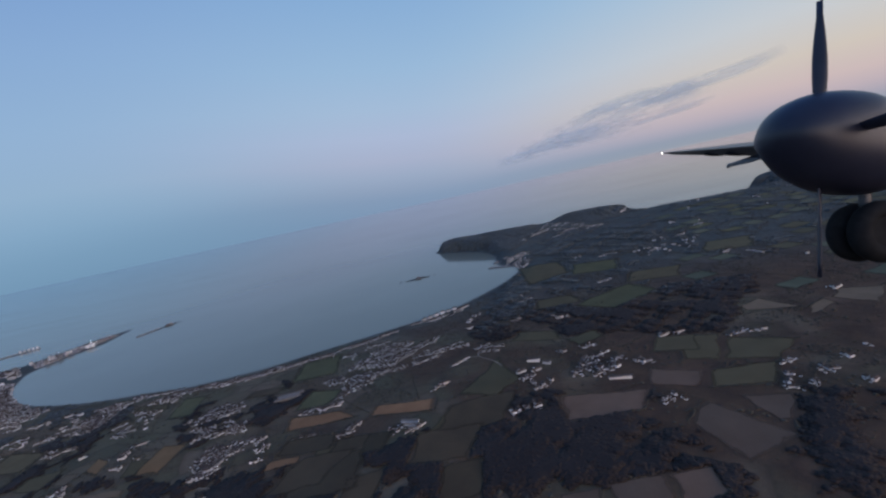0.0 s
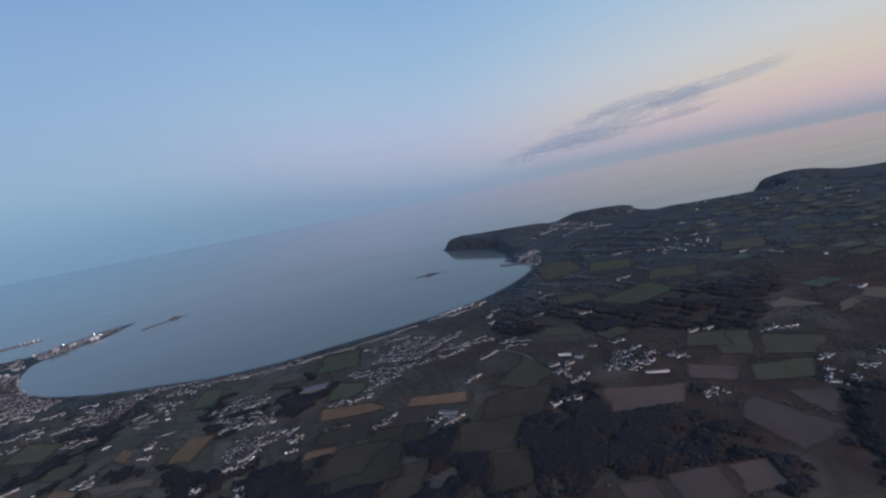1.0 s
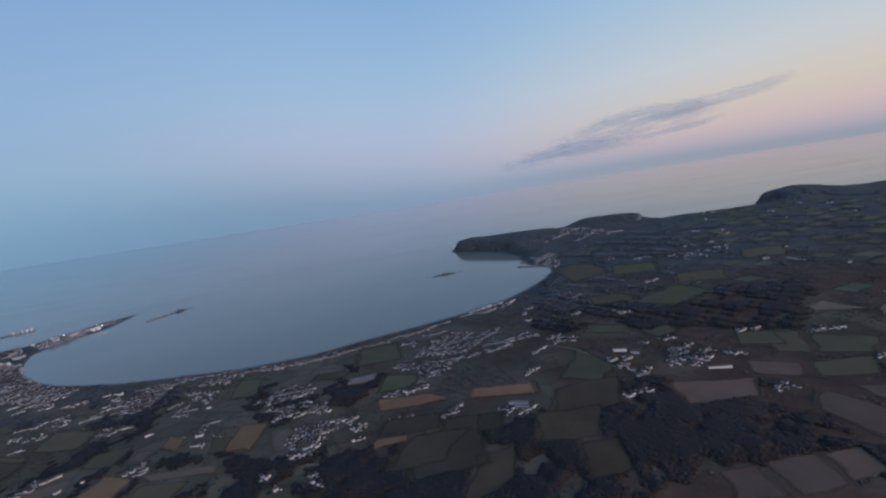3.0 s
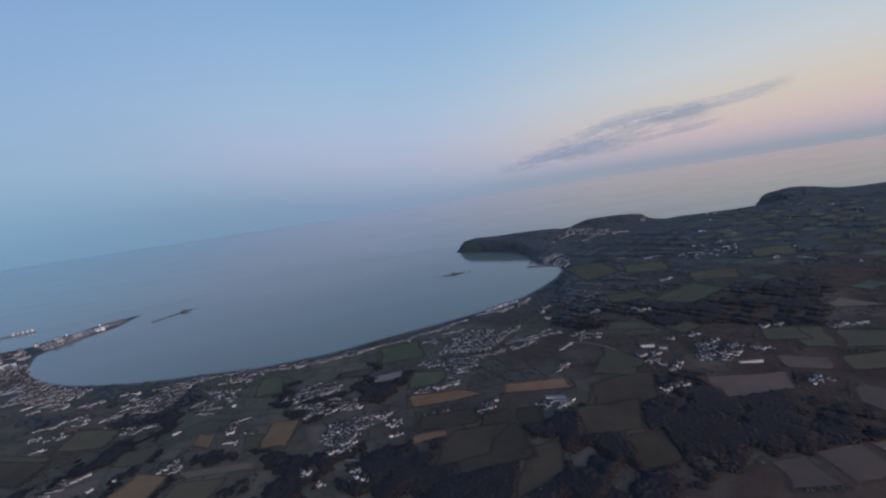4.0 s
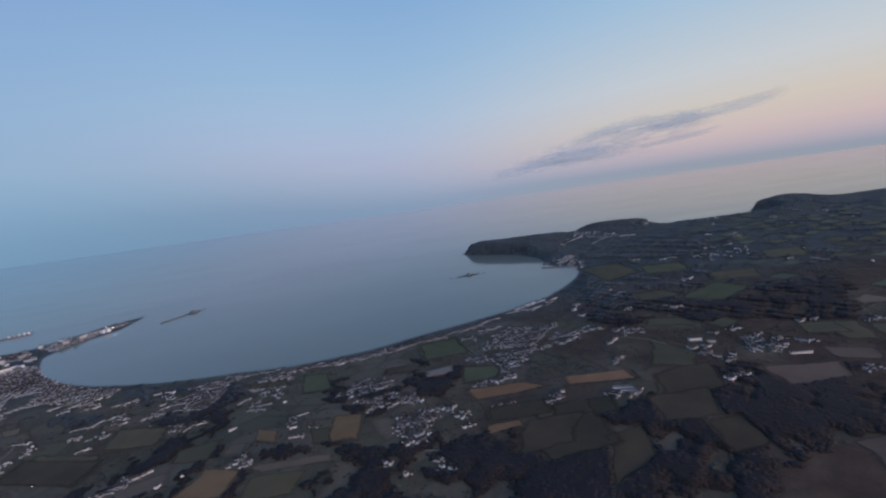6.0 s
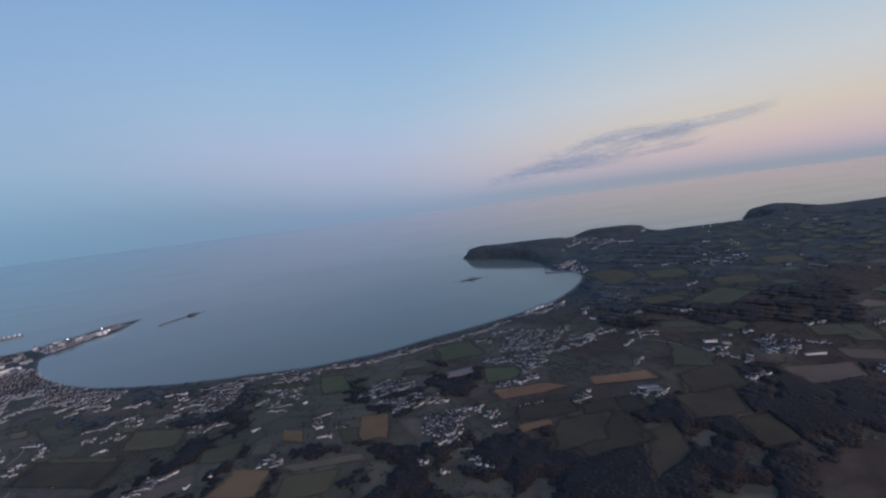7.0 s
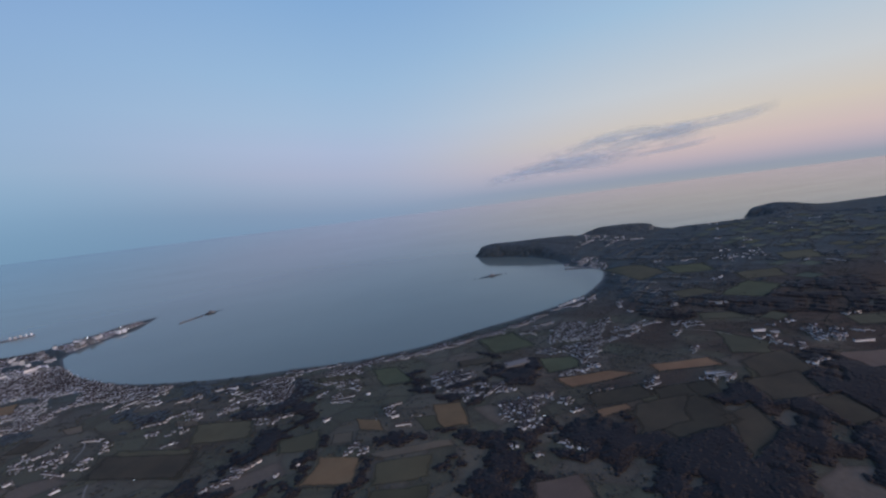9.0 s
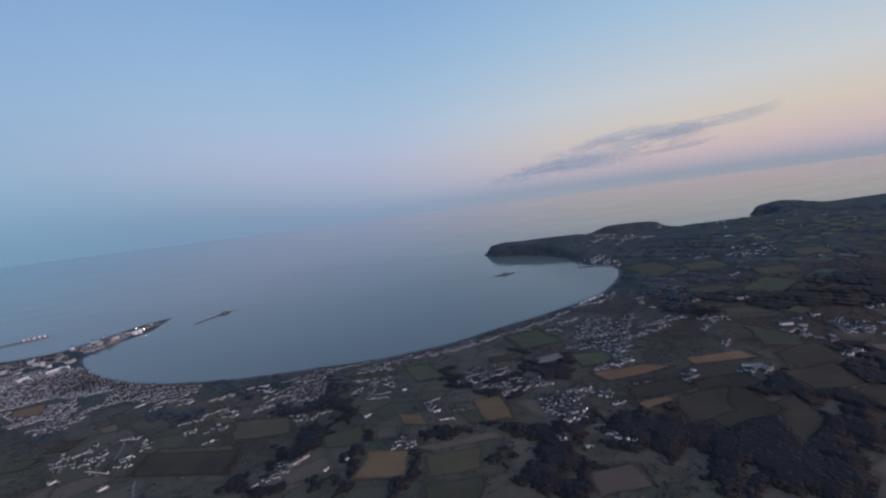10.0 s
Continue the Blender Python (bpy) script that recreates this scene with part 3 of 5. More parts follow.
def street(kind, a, b):
    """Houses along a lane from a to b. h: one side; d: both sides; t: a terrace, end to end; p: one large building."""
    a, b = np.array(a, float), np.array(b, float)
    run = np.linalg.norm(b - a)
    along = (b - a) / run
    side = np.array((-along[1], along[0]))
    turn = math.atan2(along[1], along[0])
    p, q = a - along * 6, b + along * 6
    wide = 20 if kind == "d" else 13
    ESTATES.append((tuple(p - side * wide), tuple(q - side * wide), tuple(q + side * wide), tuple(p + side * wide)))
    if kind == "p":
        mid = (a + b) / 2
        PLOTS.append((mid[0], mid[1], turn, max(11, run * 0.6), 5.6, 3.9))
        PLOTS.append((mid[0] + side[0] * 11, mid[1] + side[1] * 11, turn + 1.4, random.uniform(6, 9), 4.2, 3.0))
        return
    if kind == "t":
        count = max(1, round(run / 10))
        for k in range(count):
            m = a + along * run * (k + 0.5) / count
            PLOTS.append((m[0], m[1], turn + random.gauss(0, 0.06), run / count * random.uniform(0.72, 0.96), random.uniform(3.6, 4.4), random.uniform(2.4, 3.1)))
        return
    for off in ((-6.5, 6.5) if kind == "d" else (0.0,)):
        at = random.uniform(0, 5)
        while at < run + 4:
            long = random.choice((5.0, 6.0, 7.0, 8.5, 11.0))
            m = a + along * (at + long / 2) + side * (off + random.gauss(0, 2.4))
            if random.random() < 0.9:
                PLOTS.append((m[0], m[1], turn + random.gauss(0, 0.2) + random.choice((0, 0, 0, 1.57)), long, random.uniform(3.3, 4.2), random.choice((2.4, 2.8, 3.2, 3.6))))
            if random.random() < 0.5:
                m = m + side * random.choice((-1, 1)) * random.uniform(5, 13)
                PLOTS.append((m[0], m[1], turn + random.uniform(-0.8, 0.8), random.uniform(4, 6), 3.2, 2.2))
            at += long + random.uniform(1.2, 5.0)


houses("loose", (262, 2060), (400, 1990), (335, 1800), (262, 1850))
houses("sparse", (629, 2560), (800, 2420), (784, 2108), (526, 2364))
houses("sparse", (744, 1626), (995, 1660), (896, 1517), (695, 1528))
houses("sparse", (-1529, 1055), (-1408, 1023), (-1342, 897), (-1462, 946))
houses("town", (-2059, 1657), (-1778, 1702), (-1595, 1413), (-1848, 1360))
houses("town", (-1908, 1578), (-1708, 1635), (-1495, 1361), (-1671, 1341))
houses("dense", (-1830, 1336), (-1651, 1331), (-1570, 1213), (-1739, 1208))
houses("dense", (-1616, 1424), (-1317, 1286), (-1283, 1148), (-1520, 1266))
houses("town", (-2060, 1990), (-1965, 2110), (-1880, 1990), (-1930, 1880))
houses("town", (-1960, 2120), (-1860, 2260), (-1810, 2230), (-1875, 2010))
houses("town", (-2420, 1960), (-2080, 1950), (-1920, 1790), (-2180, 1700))
houses("dense", (-313, 1047), (-176, 1010), (-74, 1133), (-201, 1187))
houses("dense", (-316, 903), (-241, 915), (-196, 990), (-267, 994))
houses("dense", (-1056, 1043), (-963, 1015), (-960, 1140), (-1045, 1177))
houses("dense", (-527, 693), (-477, 681), (-461, 767), (-534, 790))
houses("dense", (-883, 1060), (-802, 1028), (-796, 1118), (-869, 1157))
houses("dense", (-1547, 1260), (-1412, 1232), (-1447, 1326), (-1560, 1354))
houses("dense", (-645, 918), (-559, 902), (-533, 958), (-614, 989))
houses("dense", (192, 765), (266, 761), (308, 821), (239, 839))
street("d", (-994, 1222), (-931, 1197))
street("h", (-931, 1197), (-870, 1209))
street("h", (-893, 1189), (-847, 1209))
street("d", (-824, 1145), (-778, 1154))
street("d", (-786, 1156), (-744, 1191))
street("d", (-725, 1148), (-671, 1192))
street("d", (-688, 1134), (-650, 1172))
street("d", (-653, 1153), (-578, 1198))
street("d", (-620, 1159), (-543, 1173))
street("d", (-586, 1200), (-542, 1208))
street("d", (-552, 1169), (-475, 1198))
street("h", (-472, 1209), (-380, 1216))
street("d", (-451, 1192), (-376, 1202))
street("h", (-367, 1226), (-299, 1255))
street("d", (-340, 1225), (-207, 1303))
street("h", (-352, 1156), (-310, 1152))
street("h", (-292, 1190), (-218, 1208))
street("t", (-157, 1341), (-74, 1357))
street("p", (-107, 1318), (-35, 1368))
street("p", (-25, 1366), (59, 1428))
street("h", (-83, 1324), (12, 1372))
street("h", (-1077, 1164), (-1032, 1169))
street("h", (-1040, 1179), (-995, 1181))
street("h", (-1013, 1136), (-961, 1140))
street("h", (-1009, 1159), (-951, 1168))
street("h", (-1059, 1118), (-1012, 1125))
street("h", (-1023, 1105), (-976, 1119))
street("h", (-1000, 1085), (-960, 1096))
street("h", (-1108, 1082), (-1052, 1114))
street("h", (-1095, 1061), (-1059, 1076))
street("h", (-1052, 1033), (-1019, 1041))
street("h", (-1036, 1054), (-986, 1077))
street("h", (-1017, 1060), (-961, 1069))
street("h", (-1018, 1022), (-975, 1038))
street("h", (-988, 1011), (-961, 1056))
street("h", (-1070, 1081), (-1030, 1101))
street("p", (-1113, 1120), (-1096, 1144))
street("h", (-1109, 1014), (-1091, 1043))
street("h", (-1086, 1009), (-1072, 1047))
street("h", (-1095, 1112), (-1082, 1128))
street("h", (-883, 1060), (-862, 1151))
street("h", (-869, 1057), (-852, 1130))
street("h", (-853, 1055), (-833, 1152))
street("h", (-833, 1063), (-816, 1138))
street("h", (-814, 1032), (-797, 1119))
street("h", (-849, 1042), (-791, 991))
street("t", (-853, 960), (-837, 995))
street("t", (-841, 962), (-804, 960))
street("t", (-857, 953), (-812, 936))
street("h", (-895, 995), (-872, 1021))
street("t", (-630, 972), (-586, 991))
street("t", (-632, 945), (-531, 954))
street("h", (-603, 955), (-548, 984))
street("h", (-599, 921), (-539, 933))
street("h", (-657, 926), (-615, 923))
street("h", (-625, 896), (-585, 917))
street("h", (-559, 984), (-562, 933))
street("h", (-620, 871), (-570, 869))
street("d", (-359, 995), (-308, 1011))
street("d", (-338, 985), (-284, 981))
street("h", (-300, 989), (-243, 995))
street("h", (-298, 1060), (-222, 1075))
street("h", (-267, 1085), (-167, 1122))
street("h", (-230, 1105), (-150, 1159))
street("h", (-252, 1030), (-179, 1072))
street("h", (-256, 1130), (-181, 1167))
street("h", (-274, 1058), (-223, 1044))
street("h", (-189, 1059), (-60, 1144))
street("h", (-222, 1026), (-124, 1087))
street("h", (-163, 1087), (-97, 1143))
street("h", (-261, 977), (-206, 990))
street("h", (-279, 955), (-222, 967))
street("h", (-283, 924), (-228, 935))
street("h", (-306, 892), (-258, 909))
street("d", (-365, 854), (-320, 853))
street("d", (-326, 846), (-277, 853))
street("h", (-131, 1031), (-84, 1056))
street("h", (-100, 1032), (-5, 1077))
street("h", (-122, 981), (-70, 1005))
street("h", (-165, 988), (-126, 999))
street("h", (-213, 984), (-176, 980))
street("h", (-76, 1025), (10, 1045))
street("t", (-737, 861), (-709, 866))
street("p", (-740, 825), (-718, 837))
street("h", (-769, 808), (-735, 822))
street("t", (-725, 778), (-696, 773))
street("h", (-695, 782), (-675, 788))
street("h", (-1034, 944), (-990, 944))
street("h", (-1022, 928), (-973, 922))
street("h", (-975, 933), (-939, 936))
street("h", (-1165, 999), (-1153, 1028))
street("t", (-1118, 971), (-1085, 972))
street("p", (-1138, 960), (-1127, 971))
street("h", (-1084, 954), (-1066, 964))
street("p", (-1167, 1165), (-1139, 1172))
street("h", (-1240, 1133), (-1197, 1147))
street("h", (-1226, 1051), (-1188, 1070))
street("h", (-1191, 1072), (-1153, 1025))
street("h", (-1267, 1033), (-1224, 1032))
street("h", (-1196, 965), (-1176, 988))
street("h", (-1175, 970), (-1156, 976))
street("t", (-1187, 920), (-1163, 925))
street("h", (-1248, 982), (-1223, 990))
street("h", (-1377, 1173), (-1358, 1207))
street("h", (-1352, 1176), (-1318, 1210))
street("h", (-1322, 1145), (-1299, 1153))
street("h", (-1384, 1147), (-1362, 1158))
street("h", (-1547, 1322), (-1527, 1366))
street("h", (-1519, 1294), (-1466, 1315))
street("h", (-1519, 1323), (-1438, 1316))
street("h", (-1546, 1253), (-1489, 1258))
street("h", (-1524, 1263), (-1454, 1270))
street("h", (-1430, 1178), (-1411, 1210))
street("h", (-1487, 1305), (-1476, 1360))
street("d", (-1661, 1178), (-1595, 1171))
street("d", (-1648, 1210), (-1561, 1176))
street("h", (-1595, 1163), (-1560, 1195))
street("d", (-1593, 1199), (-1547, 1254))
street("h", (-1623, 1137), (-1567, 1145))
street("d", (-1829, 1407), (-1778, 1447))
street("h", (-1823, 1440), (-1802, 1477))
street("d", (-1942, 1492), (-1873, 1527))
street("d", (-1765, 1416), (-1687, 1445))
street("d", (-1713, 1428), (-1694, 1514))
street("d", (-1781, 1467), (-1729, 1493))
street("d", (-1686, 1432), (-1658, 1490))
street("d", (-1756, 1528), (-1733, 1586))
street("d", (-1813, 1572), (-1791, 1630))
street("d", (-1948, 1543), (-1836, 1563))
street("t", (-1381, 1015), (-1339, 1004))
street("h", (-1308, 942), (-1318, 987))
street("h", (-1330, 890), (-1306, 899))
street("h", (-1336, 913), (-1319, 927))
street("t", (-1390, 912), (-1337, 885))
street("h", (-1403, 937), (-1387, 963))
street("h", (-1471, 953), (-1436, 950))
street("h", (-1480, 960), (-1459, 981))
street("h", (-1449, 975), (-1432, 996))
street("p", (-1436, 885), (-1429, 896))
street("p", (-1321, 831), (-1315, 836))
street("t", (-1014, 775), (-988, 768))
street("t", (-989, 765), (-963, 781))
street("h", (-995, 740), (-987, 766))
street("t", (-1022, 752), (-1003, 756))
street("t", (-1030, 737), (-1008, 744))
street("h", (-1050, 735), (-1033, 738))
street("h", (-824, 736), (-810, 738))
street("h", (-808, 744), (-781, 732))
street("p", (-807, 748), (-791, 747))
street("p", (-866, 863), (-851, 873))
street("t", (-541, 821), (-499, 855))
street("h", (-566, 834), (-546, 840))
street("h", (-543, 890), (-533, 859))
street("p", (-505, 822), (-489, 831))
street("h", (-516, 775), (-477, 771))
street("h", (-471, 783), (-426, 786))
street("p", (-412, 739), (-388, 758))
street("t", (-331, 749), (-304, 751))
street("h", (-245, 741), (-221, 739))
street("h", (-528, 715), (-516, 775))
street("h", (-503, 686), (-478, 759))
street("h", (-515, 686), (-496, 689))
street("h", (-482, 763), (-457, 766))
street("h", (-480, 730), (-468, 754))
street("h", (-527, 738), (-516, 760))
street("h", (-505, 732), (-488, 752))
street("h", (-500, 702), (-478, 729))
street("h", (-532, 757), (-521, 789))
street("h", (-513, 703), (-495, 732))
street("h", (-495, 741), (-483, 774))
street("h", (-584, 815), (-572, 857))
street("h", (-583, 856), (-556, 864))
street("t", (-511, 828), (-487, 852))
street("p", (-481, 820), (-471, 834))
street("h", (-456, 782), (-430, 782))
street("h", (-433, 768), (-414, 780))
street("p", (-413, 728), (-402, 749))
street("h", (-416, 702), (-393, 709))
street("t", (-349, 733), (-319, 735))
street("t", (-257, 721), (-226, 721))
street("h", (-520, 859), (-492, 864))
street("p", (-542, 640), (-536, 655))
street("h", (-538, 609), (-519, 615))
street("h", (-471, 635), (-446, 606))
street("t", (-32, 917), (12, 953))
street("h", (24, 996), (60, 1013))
street("h", (48, 997), (95, 985))
street("h", (36, 971), (74, 959))
street("p", (91, 810), (124, 823))
street("p", (123, 810), (154, 820))
street("h", (85, 787), (124, 792))
street("h", (117, 757), (158, 768))
street("h", (117, 734), (136, 747))
street("p", (207, 879), (224, 890))
street("t", (222, 802), (249, 812))
street("h", (259, 888), (287, 899))
street("h", (189, 764), (218, 790))
street("p", (244, 774), (267, 790))
street("h", (229, 755), (270, 766))
street("h", (281, 802), (316, 819))
street("p", (280, 773), (299, 788))
street("p", (321, 802), (349, 781))
street("h", (327, 780), (351, 785))
street("h", (266, 837), (294, 850))
street("h", (235, 833), (262, 842))
street("h", (294, 634), (328, 656))
street("p", (98, 675), (118, 682))
street("h", (58, 667), (84, 677))
street("p", (416, 876), (457, 893))
street("t", (459, 885), (485, 890))
street("t", (528, 821), (581, 832))
street("h", (575, 821), (602, 819))
street("h", (902, 1378), (963, 1413))
street("h", (957, 1351), (979, 1297))
street("p", (852, 931), (897, 952))
street("h", (929, 1690), (969, 1709))
street("h", (527, 677), (549, 687))
street("h", (516, 656), (499, 622))
street("h", (517, 616), (533, 620))
street("h", (559, 642), (586, 641))
street("p", (626, 663), (642, 666))
street("h", (680, 694), (702, 697))
street("p", (591, 588), (611, 597))
street("h", (467, 1342), (512, 1362))
street("p", (568, 1281), (607, 1308))
street("h", (199, 1316), (239, 1336))
street("h", (27, 1233), (69, 1297))
street("h", (135, 1156), (177, 1169))
street("h", (-162, 678), (-134, 689))
street("t", (-122, 673), (-87, 690))
street("h", (-76, 805), (-53, 826))
street("t", (-279, 726), (-250, 726))
street("h", (-366, 737), (-332, 747))
street("h", (265, 1950), (393, 2033))
street("h", (286, 1986), (386, 2063))
street("h", (569, 2200), (669, 2274))
street("h", (661, 2297), (853, 2272))
street("h", (1361, 2555), (1593, 2511))
street("h", (1058, 2488), (1259, 2629))
street("h", (473, 2296), (587, 2364))
street("h", (593, 1652), (656, 1666))
street("h", (759, 1576), (797, 1587))

for _ in range(64):  # lone farms and cottages
    x, y = random.uniform(-1500, 2100), 640 + 1780 * random.random() ** 0.8
    for _ in range(random.choice((1, 1, 2, 3, 5))):
        PLOTS.append((x + random.uniform(-22, 22), y + random.uniform(-16, 16), random.uniform(0, 3.1), random.uniform(7, 14), random.uniform(5, 6.5), random.choice((2.6, 3.8, 4.2))))

for x, y, turn, *_ in PLOTS[:]:  # sheds, garages and annexes in the yards
    for _ in range(random.choice((0, 1, 1, 2))):
        way, off = random.uniform(0, 6.3), random.uniform(6.5, 10.5)
        PLOTS.append((x + off * math.cos(way), y + off * math.sin(way), turn + random.choice((0, 1.57)), random.uniform(2.6, 4.4), random.uniform(2.2, 2.9), random.uniform(1.5, 2.2)))


def house_arrays(length, depth, eaves):
    """Walls with gables, two roof slopes with thickness and overhang, and a chimney: (verts, faces) each."""
    l, w, e, r = length / 2, depth / 2, eaves, depth * 0.38
    walls = ([(-l, -w, -2), (l, -w, -2), (l, w, -2), (-l, w, -2), (-l, -w, e), (l, -w, e), (l, w, e), (-l, w, e), (-l, 0, e + r), (l, 0, e + r)],
             [(0, 1, 5, 4), (2, 3, 7, 6), (1, 2, 6, 5), (3, 0, 4, 7), (5, 6, 9, 9), (7, 4, 8, 8)])
    o, t = 0.3, 0.2
    edge, low = w + o, e - o * r / w
    roof_v = [(-l - o, -edge, low + 0.02), (l + o, -edge, low + 0.02), (l + o, 0, e + r + 0.05), (-l - o, 0, e + r + 0.05), (-l - o, edge, low + 0.02), (l + o, edge, low + 0.02)]
    roof_v += [(x, y, z + t) for x, y, z in roof_v]
    roof_f = [(6, 7, 8, 9), (9, 8, 11, 10), (0, 3, 2, 1), (3, 4, 5, 2), (0, 1, 7, 6), (5, 4, 10, 11), (1, 2, 8, 7), (2, 5, 11, 8), (3, 0, 6, 9), (4, 3, 9, 10)]
    cx, s, h = l * 0.8, 0.4, e + r + 0.9
    chim = ([(cx + i * s, j * s, z) for z in (e, h) for i, j in ((-1, -1), (1, -1), (1, 1), (-1, 1))], [(0, 1, 5, 4), (1, 2, 6, 5), (2, 3, 7, 6), (3, 0, 4, 7), (4, 5, 6, 7)])
    return walls, (roof_v, roof_f), chim


def loose_mesh(name, verts, faces):
    mesh = bpy.data.meshes.new(name)
    mesh.from_pydata([tuple(v) for v in verts], [], [tuple(dict.fromkeys(f)) for f in faces])
    mesh.update()
    return mesh


def pave(a, b, c, d, lift):
    """Streets and yards of the town, one sheet over the land."""
    a, b, c, d = (np.array(p, float) for p in (a, b, c, d))
    u, v = (k[..., None] for k in np.meshgrid(np.linspace(0, 1, 24), np.linspace(0, 1, 24)))
    p = (a * (1 - u) + b * u) * (1 - v) + (d * (1 - u) + c * u) * v
    x, y = p[..., 0] + 9 * waves(p[..., 0] * 2.1, p[..., 1]), p[..., 1] - 7 * waves(p[..., 1] * 1.7, p[..., 0])
    inland = shore_distance(x.ravel(), y.ravel()).reshape(x.shape)
    z = np.where(inland > 16, height(x, y) + lift, -4.0)
    ob = piece("pavement", fast_mesh("pavement", np.stack([x, y, z], -1).reshape(-1, 3), grid_faces(24, 24)), MAT["paving"])
    tagged(ob, "grey streets and yards between the town houses", "pavement", kind="structure")


def build_houses():
    for k, quad in enumerate(TOWNS):
        pave(*quad, 0.6 + 0.15 * k)
    xs, ys = np.array([p[0] for p in PLOTS]), np.array([p[1] for p in PLOTS])
    zs = height(xs, ys)
    dry = (shore_distance(xs, ys) > 5) & ~in_fields(xs, ys)
    near = dry & (np.array([p[3] for p in PLOTS]) > 4.6) & (ys < 960) & (xs > -1120) & (xs < 560)
    order = np.argsort(ys + np.abs(xs + 380) * 0.3)
    chosen = [k for k in order if near[k]][:300]
    kinds = []
    for length, depth, eaves in ((6.5, 4.2, 2.2), (7.5, 4.6, 3.0), (9.5, 4.8, 3.4), (7, 5.0, 3.8), (8.8, 4.2, 2.2), (14, 4.2, 3.0), (19, 4.2, 3.2)):
        root = new("house")
        tagged(root, "white-rendered house with a pitched slate roof among gardens", "house", "houses of the villages")
        for name, (v, f), mat in zip(("wall", "roof", "chimney"), house_arrays(length, depth, eaves), ("wall", "roof", "stone")):
            piece(name, loose_mesh(name, v, f), MAT[mat], root)
        kinds.append((root, length, eaves))
    used = set()
    for k in chosen:
        x, y, turn, length, depth, eaves = PLOTS[k]
        pick = min(range(len(kinds)), key=lambda i: abs(kinds[i][1] - length) + 2 * abs(kinds[i][2] - eaves))
        m = pose(x, y, zs[k], 0, 0, math.degrees(turn))
        if pick in used:
            copy_thing(kinds[pick][0], m)
        else:
            kinds[pick][0].matrix_basis = m
            used.add(pick)
    for i, (root, _, _) in enumerate(kinds):
        if i not in used:
            for child in list(root.children):
                bpy.data.objects.remove(child)
            bpy.data.objects.remove(root)
    taken = set(int(k) for k in chosen)
    out = {"wall": ([], []), "roof": ([], []), "chimney": ([], [])}
    for k, (x, y, turn, length, depth, eaves) in enumerate(PLOTS):
        if not dry[k] or k in taken:
            continue
        c, s = math.cos(turn), math.sin(turn)
        for name, (v, f) in zip(out, house_arrays(length, depth, eaves)):
            if name == "chimney" and (y > 1250 or length < 4.6):
                continue
            vs, fs = out[name]
            base = len(vs)
            vs.extend((x + a * c - b * s, y + a * s + b * c, zs[k] + h) for a, b, h in v)
            fs.extend(tuple(base + q for q in q4) for q4 in f)
    town = tagged(new("town_houses"), "many pale houses with grey roofs along the bay", "houses", kind="stuff")
    for name, mat in (("wall", "wall"), ("roof", "roof"), ("chimney", "stone")):
        tagged(piece(name, loose_mesh(name, *out[name]), MAT[mat], town), kind="stuff")


build_houses()

# ---- woods, hedges and garden trees ----
WOOD_QUADS = []
NEAR_WOODS = []  # plan corners and how thin
TREES = []  # arrays of x, y, width, height


def wooded(x, y, quad, least):
    """How deep a place lies in a wood of four corners with an uneven edge and clearings: 0 outside, 1 well inside."""
    u, v = x + 14 * np.sin(y / 19) + 9 * np.sin(y / 7.3 + x / 11), y + 12 * np.cos(x / 23) + 8 * np.cos(x / 8.1 - y / 13)
    area = sum(quad[k - 1][0] * quad[k][1] - quad[k][0] * quad[k - 1][1] for k in range(4))
    deep = (waves(x * 1.7, y * 1.7) + 0.6 * waves(x * 5.1, y * 4.3) - least) / 0.9
    for k in range(4):
        (ax, ay), (bx, by) = quad[k - 1], quad[k]
        off = ((bx - ax) * (v - ay) - (by - ay) * (u - ax)) * np.sign(area) / math.hypot(bx - ax, by - ay)
        deep = np.minimum(deep, off / 30)
    return np.clip(deep, 0, 1)


def wood(a, b, c, d):
    """Trees close together over four plan corners, thinner at an uneven edge."""
    quad = np.array((a, b, c, d), float)
    WOOD_QUADS.append((a, b, c, d))
    (x0, y0), (x1, y1) = quad.min(0), quad.max(0)
    far = quad[:, 1].mean() > 1500
    gap = 5.0 if far else 3.9
    count = int((x1 - x0) * (y1 - y0) / gap ** 2)
    x, y = np.random.uniform(x0, x1, count), np.random.uniform(y0, y1, count)
    least = ((-1.2 if quad[:, 1].mean() > 2430 else -0.05) if far else -0.1 if quad[:, 0].mean() < -1080 else -1.3 if quad[:, 1].mean() < 720 and quad[:, 0].mean() > -420 else -0.7)
    NEAR_WOODS.extend([] if far else [(quad, least)])
    deep = wooded(x, y, quad, least)
    keep = deep > 0.02 + 0.25 * np.random.random(count)
    size = 5.0 + 8.5 * np.random.random(count) ** 1.6 * (1.6 if far else 1.0)
    TREES.append(np.stack([x, y, size, (5.0 if far else 3.42) * (0.4 + 0.6 * deep) + 0.25 * waves(x * 2.3, y * 2.3) + np.random.uniform(-0.08, 0.08, count)], -1)[keep])


def hedge(p, q, gap=2.4):
    p, q = np.array(p, float), np.array(q, float)
    count = max(2, int(np.linalg.norm(q - p) / gap))
    s = np.linspace(0, 1, count)[:, None]
    spots = p * (1 - s) + q * s + np.random.normal(0, 1.2, (count, 2))
    tall = np.where(np.random.random(count) < 0.05, np.random.uniform(3, 4.5, count), np.random.uniform(0.9, 1.7, count))
    TREES.append(np.stack([spots[:, 0], spots[:, 1], np.random.uniform(2.4, 4.2, count) + 0.2 * tall, tall], -1))


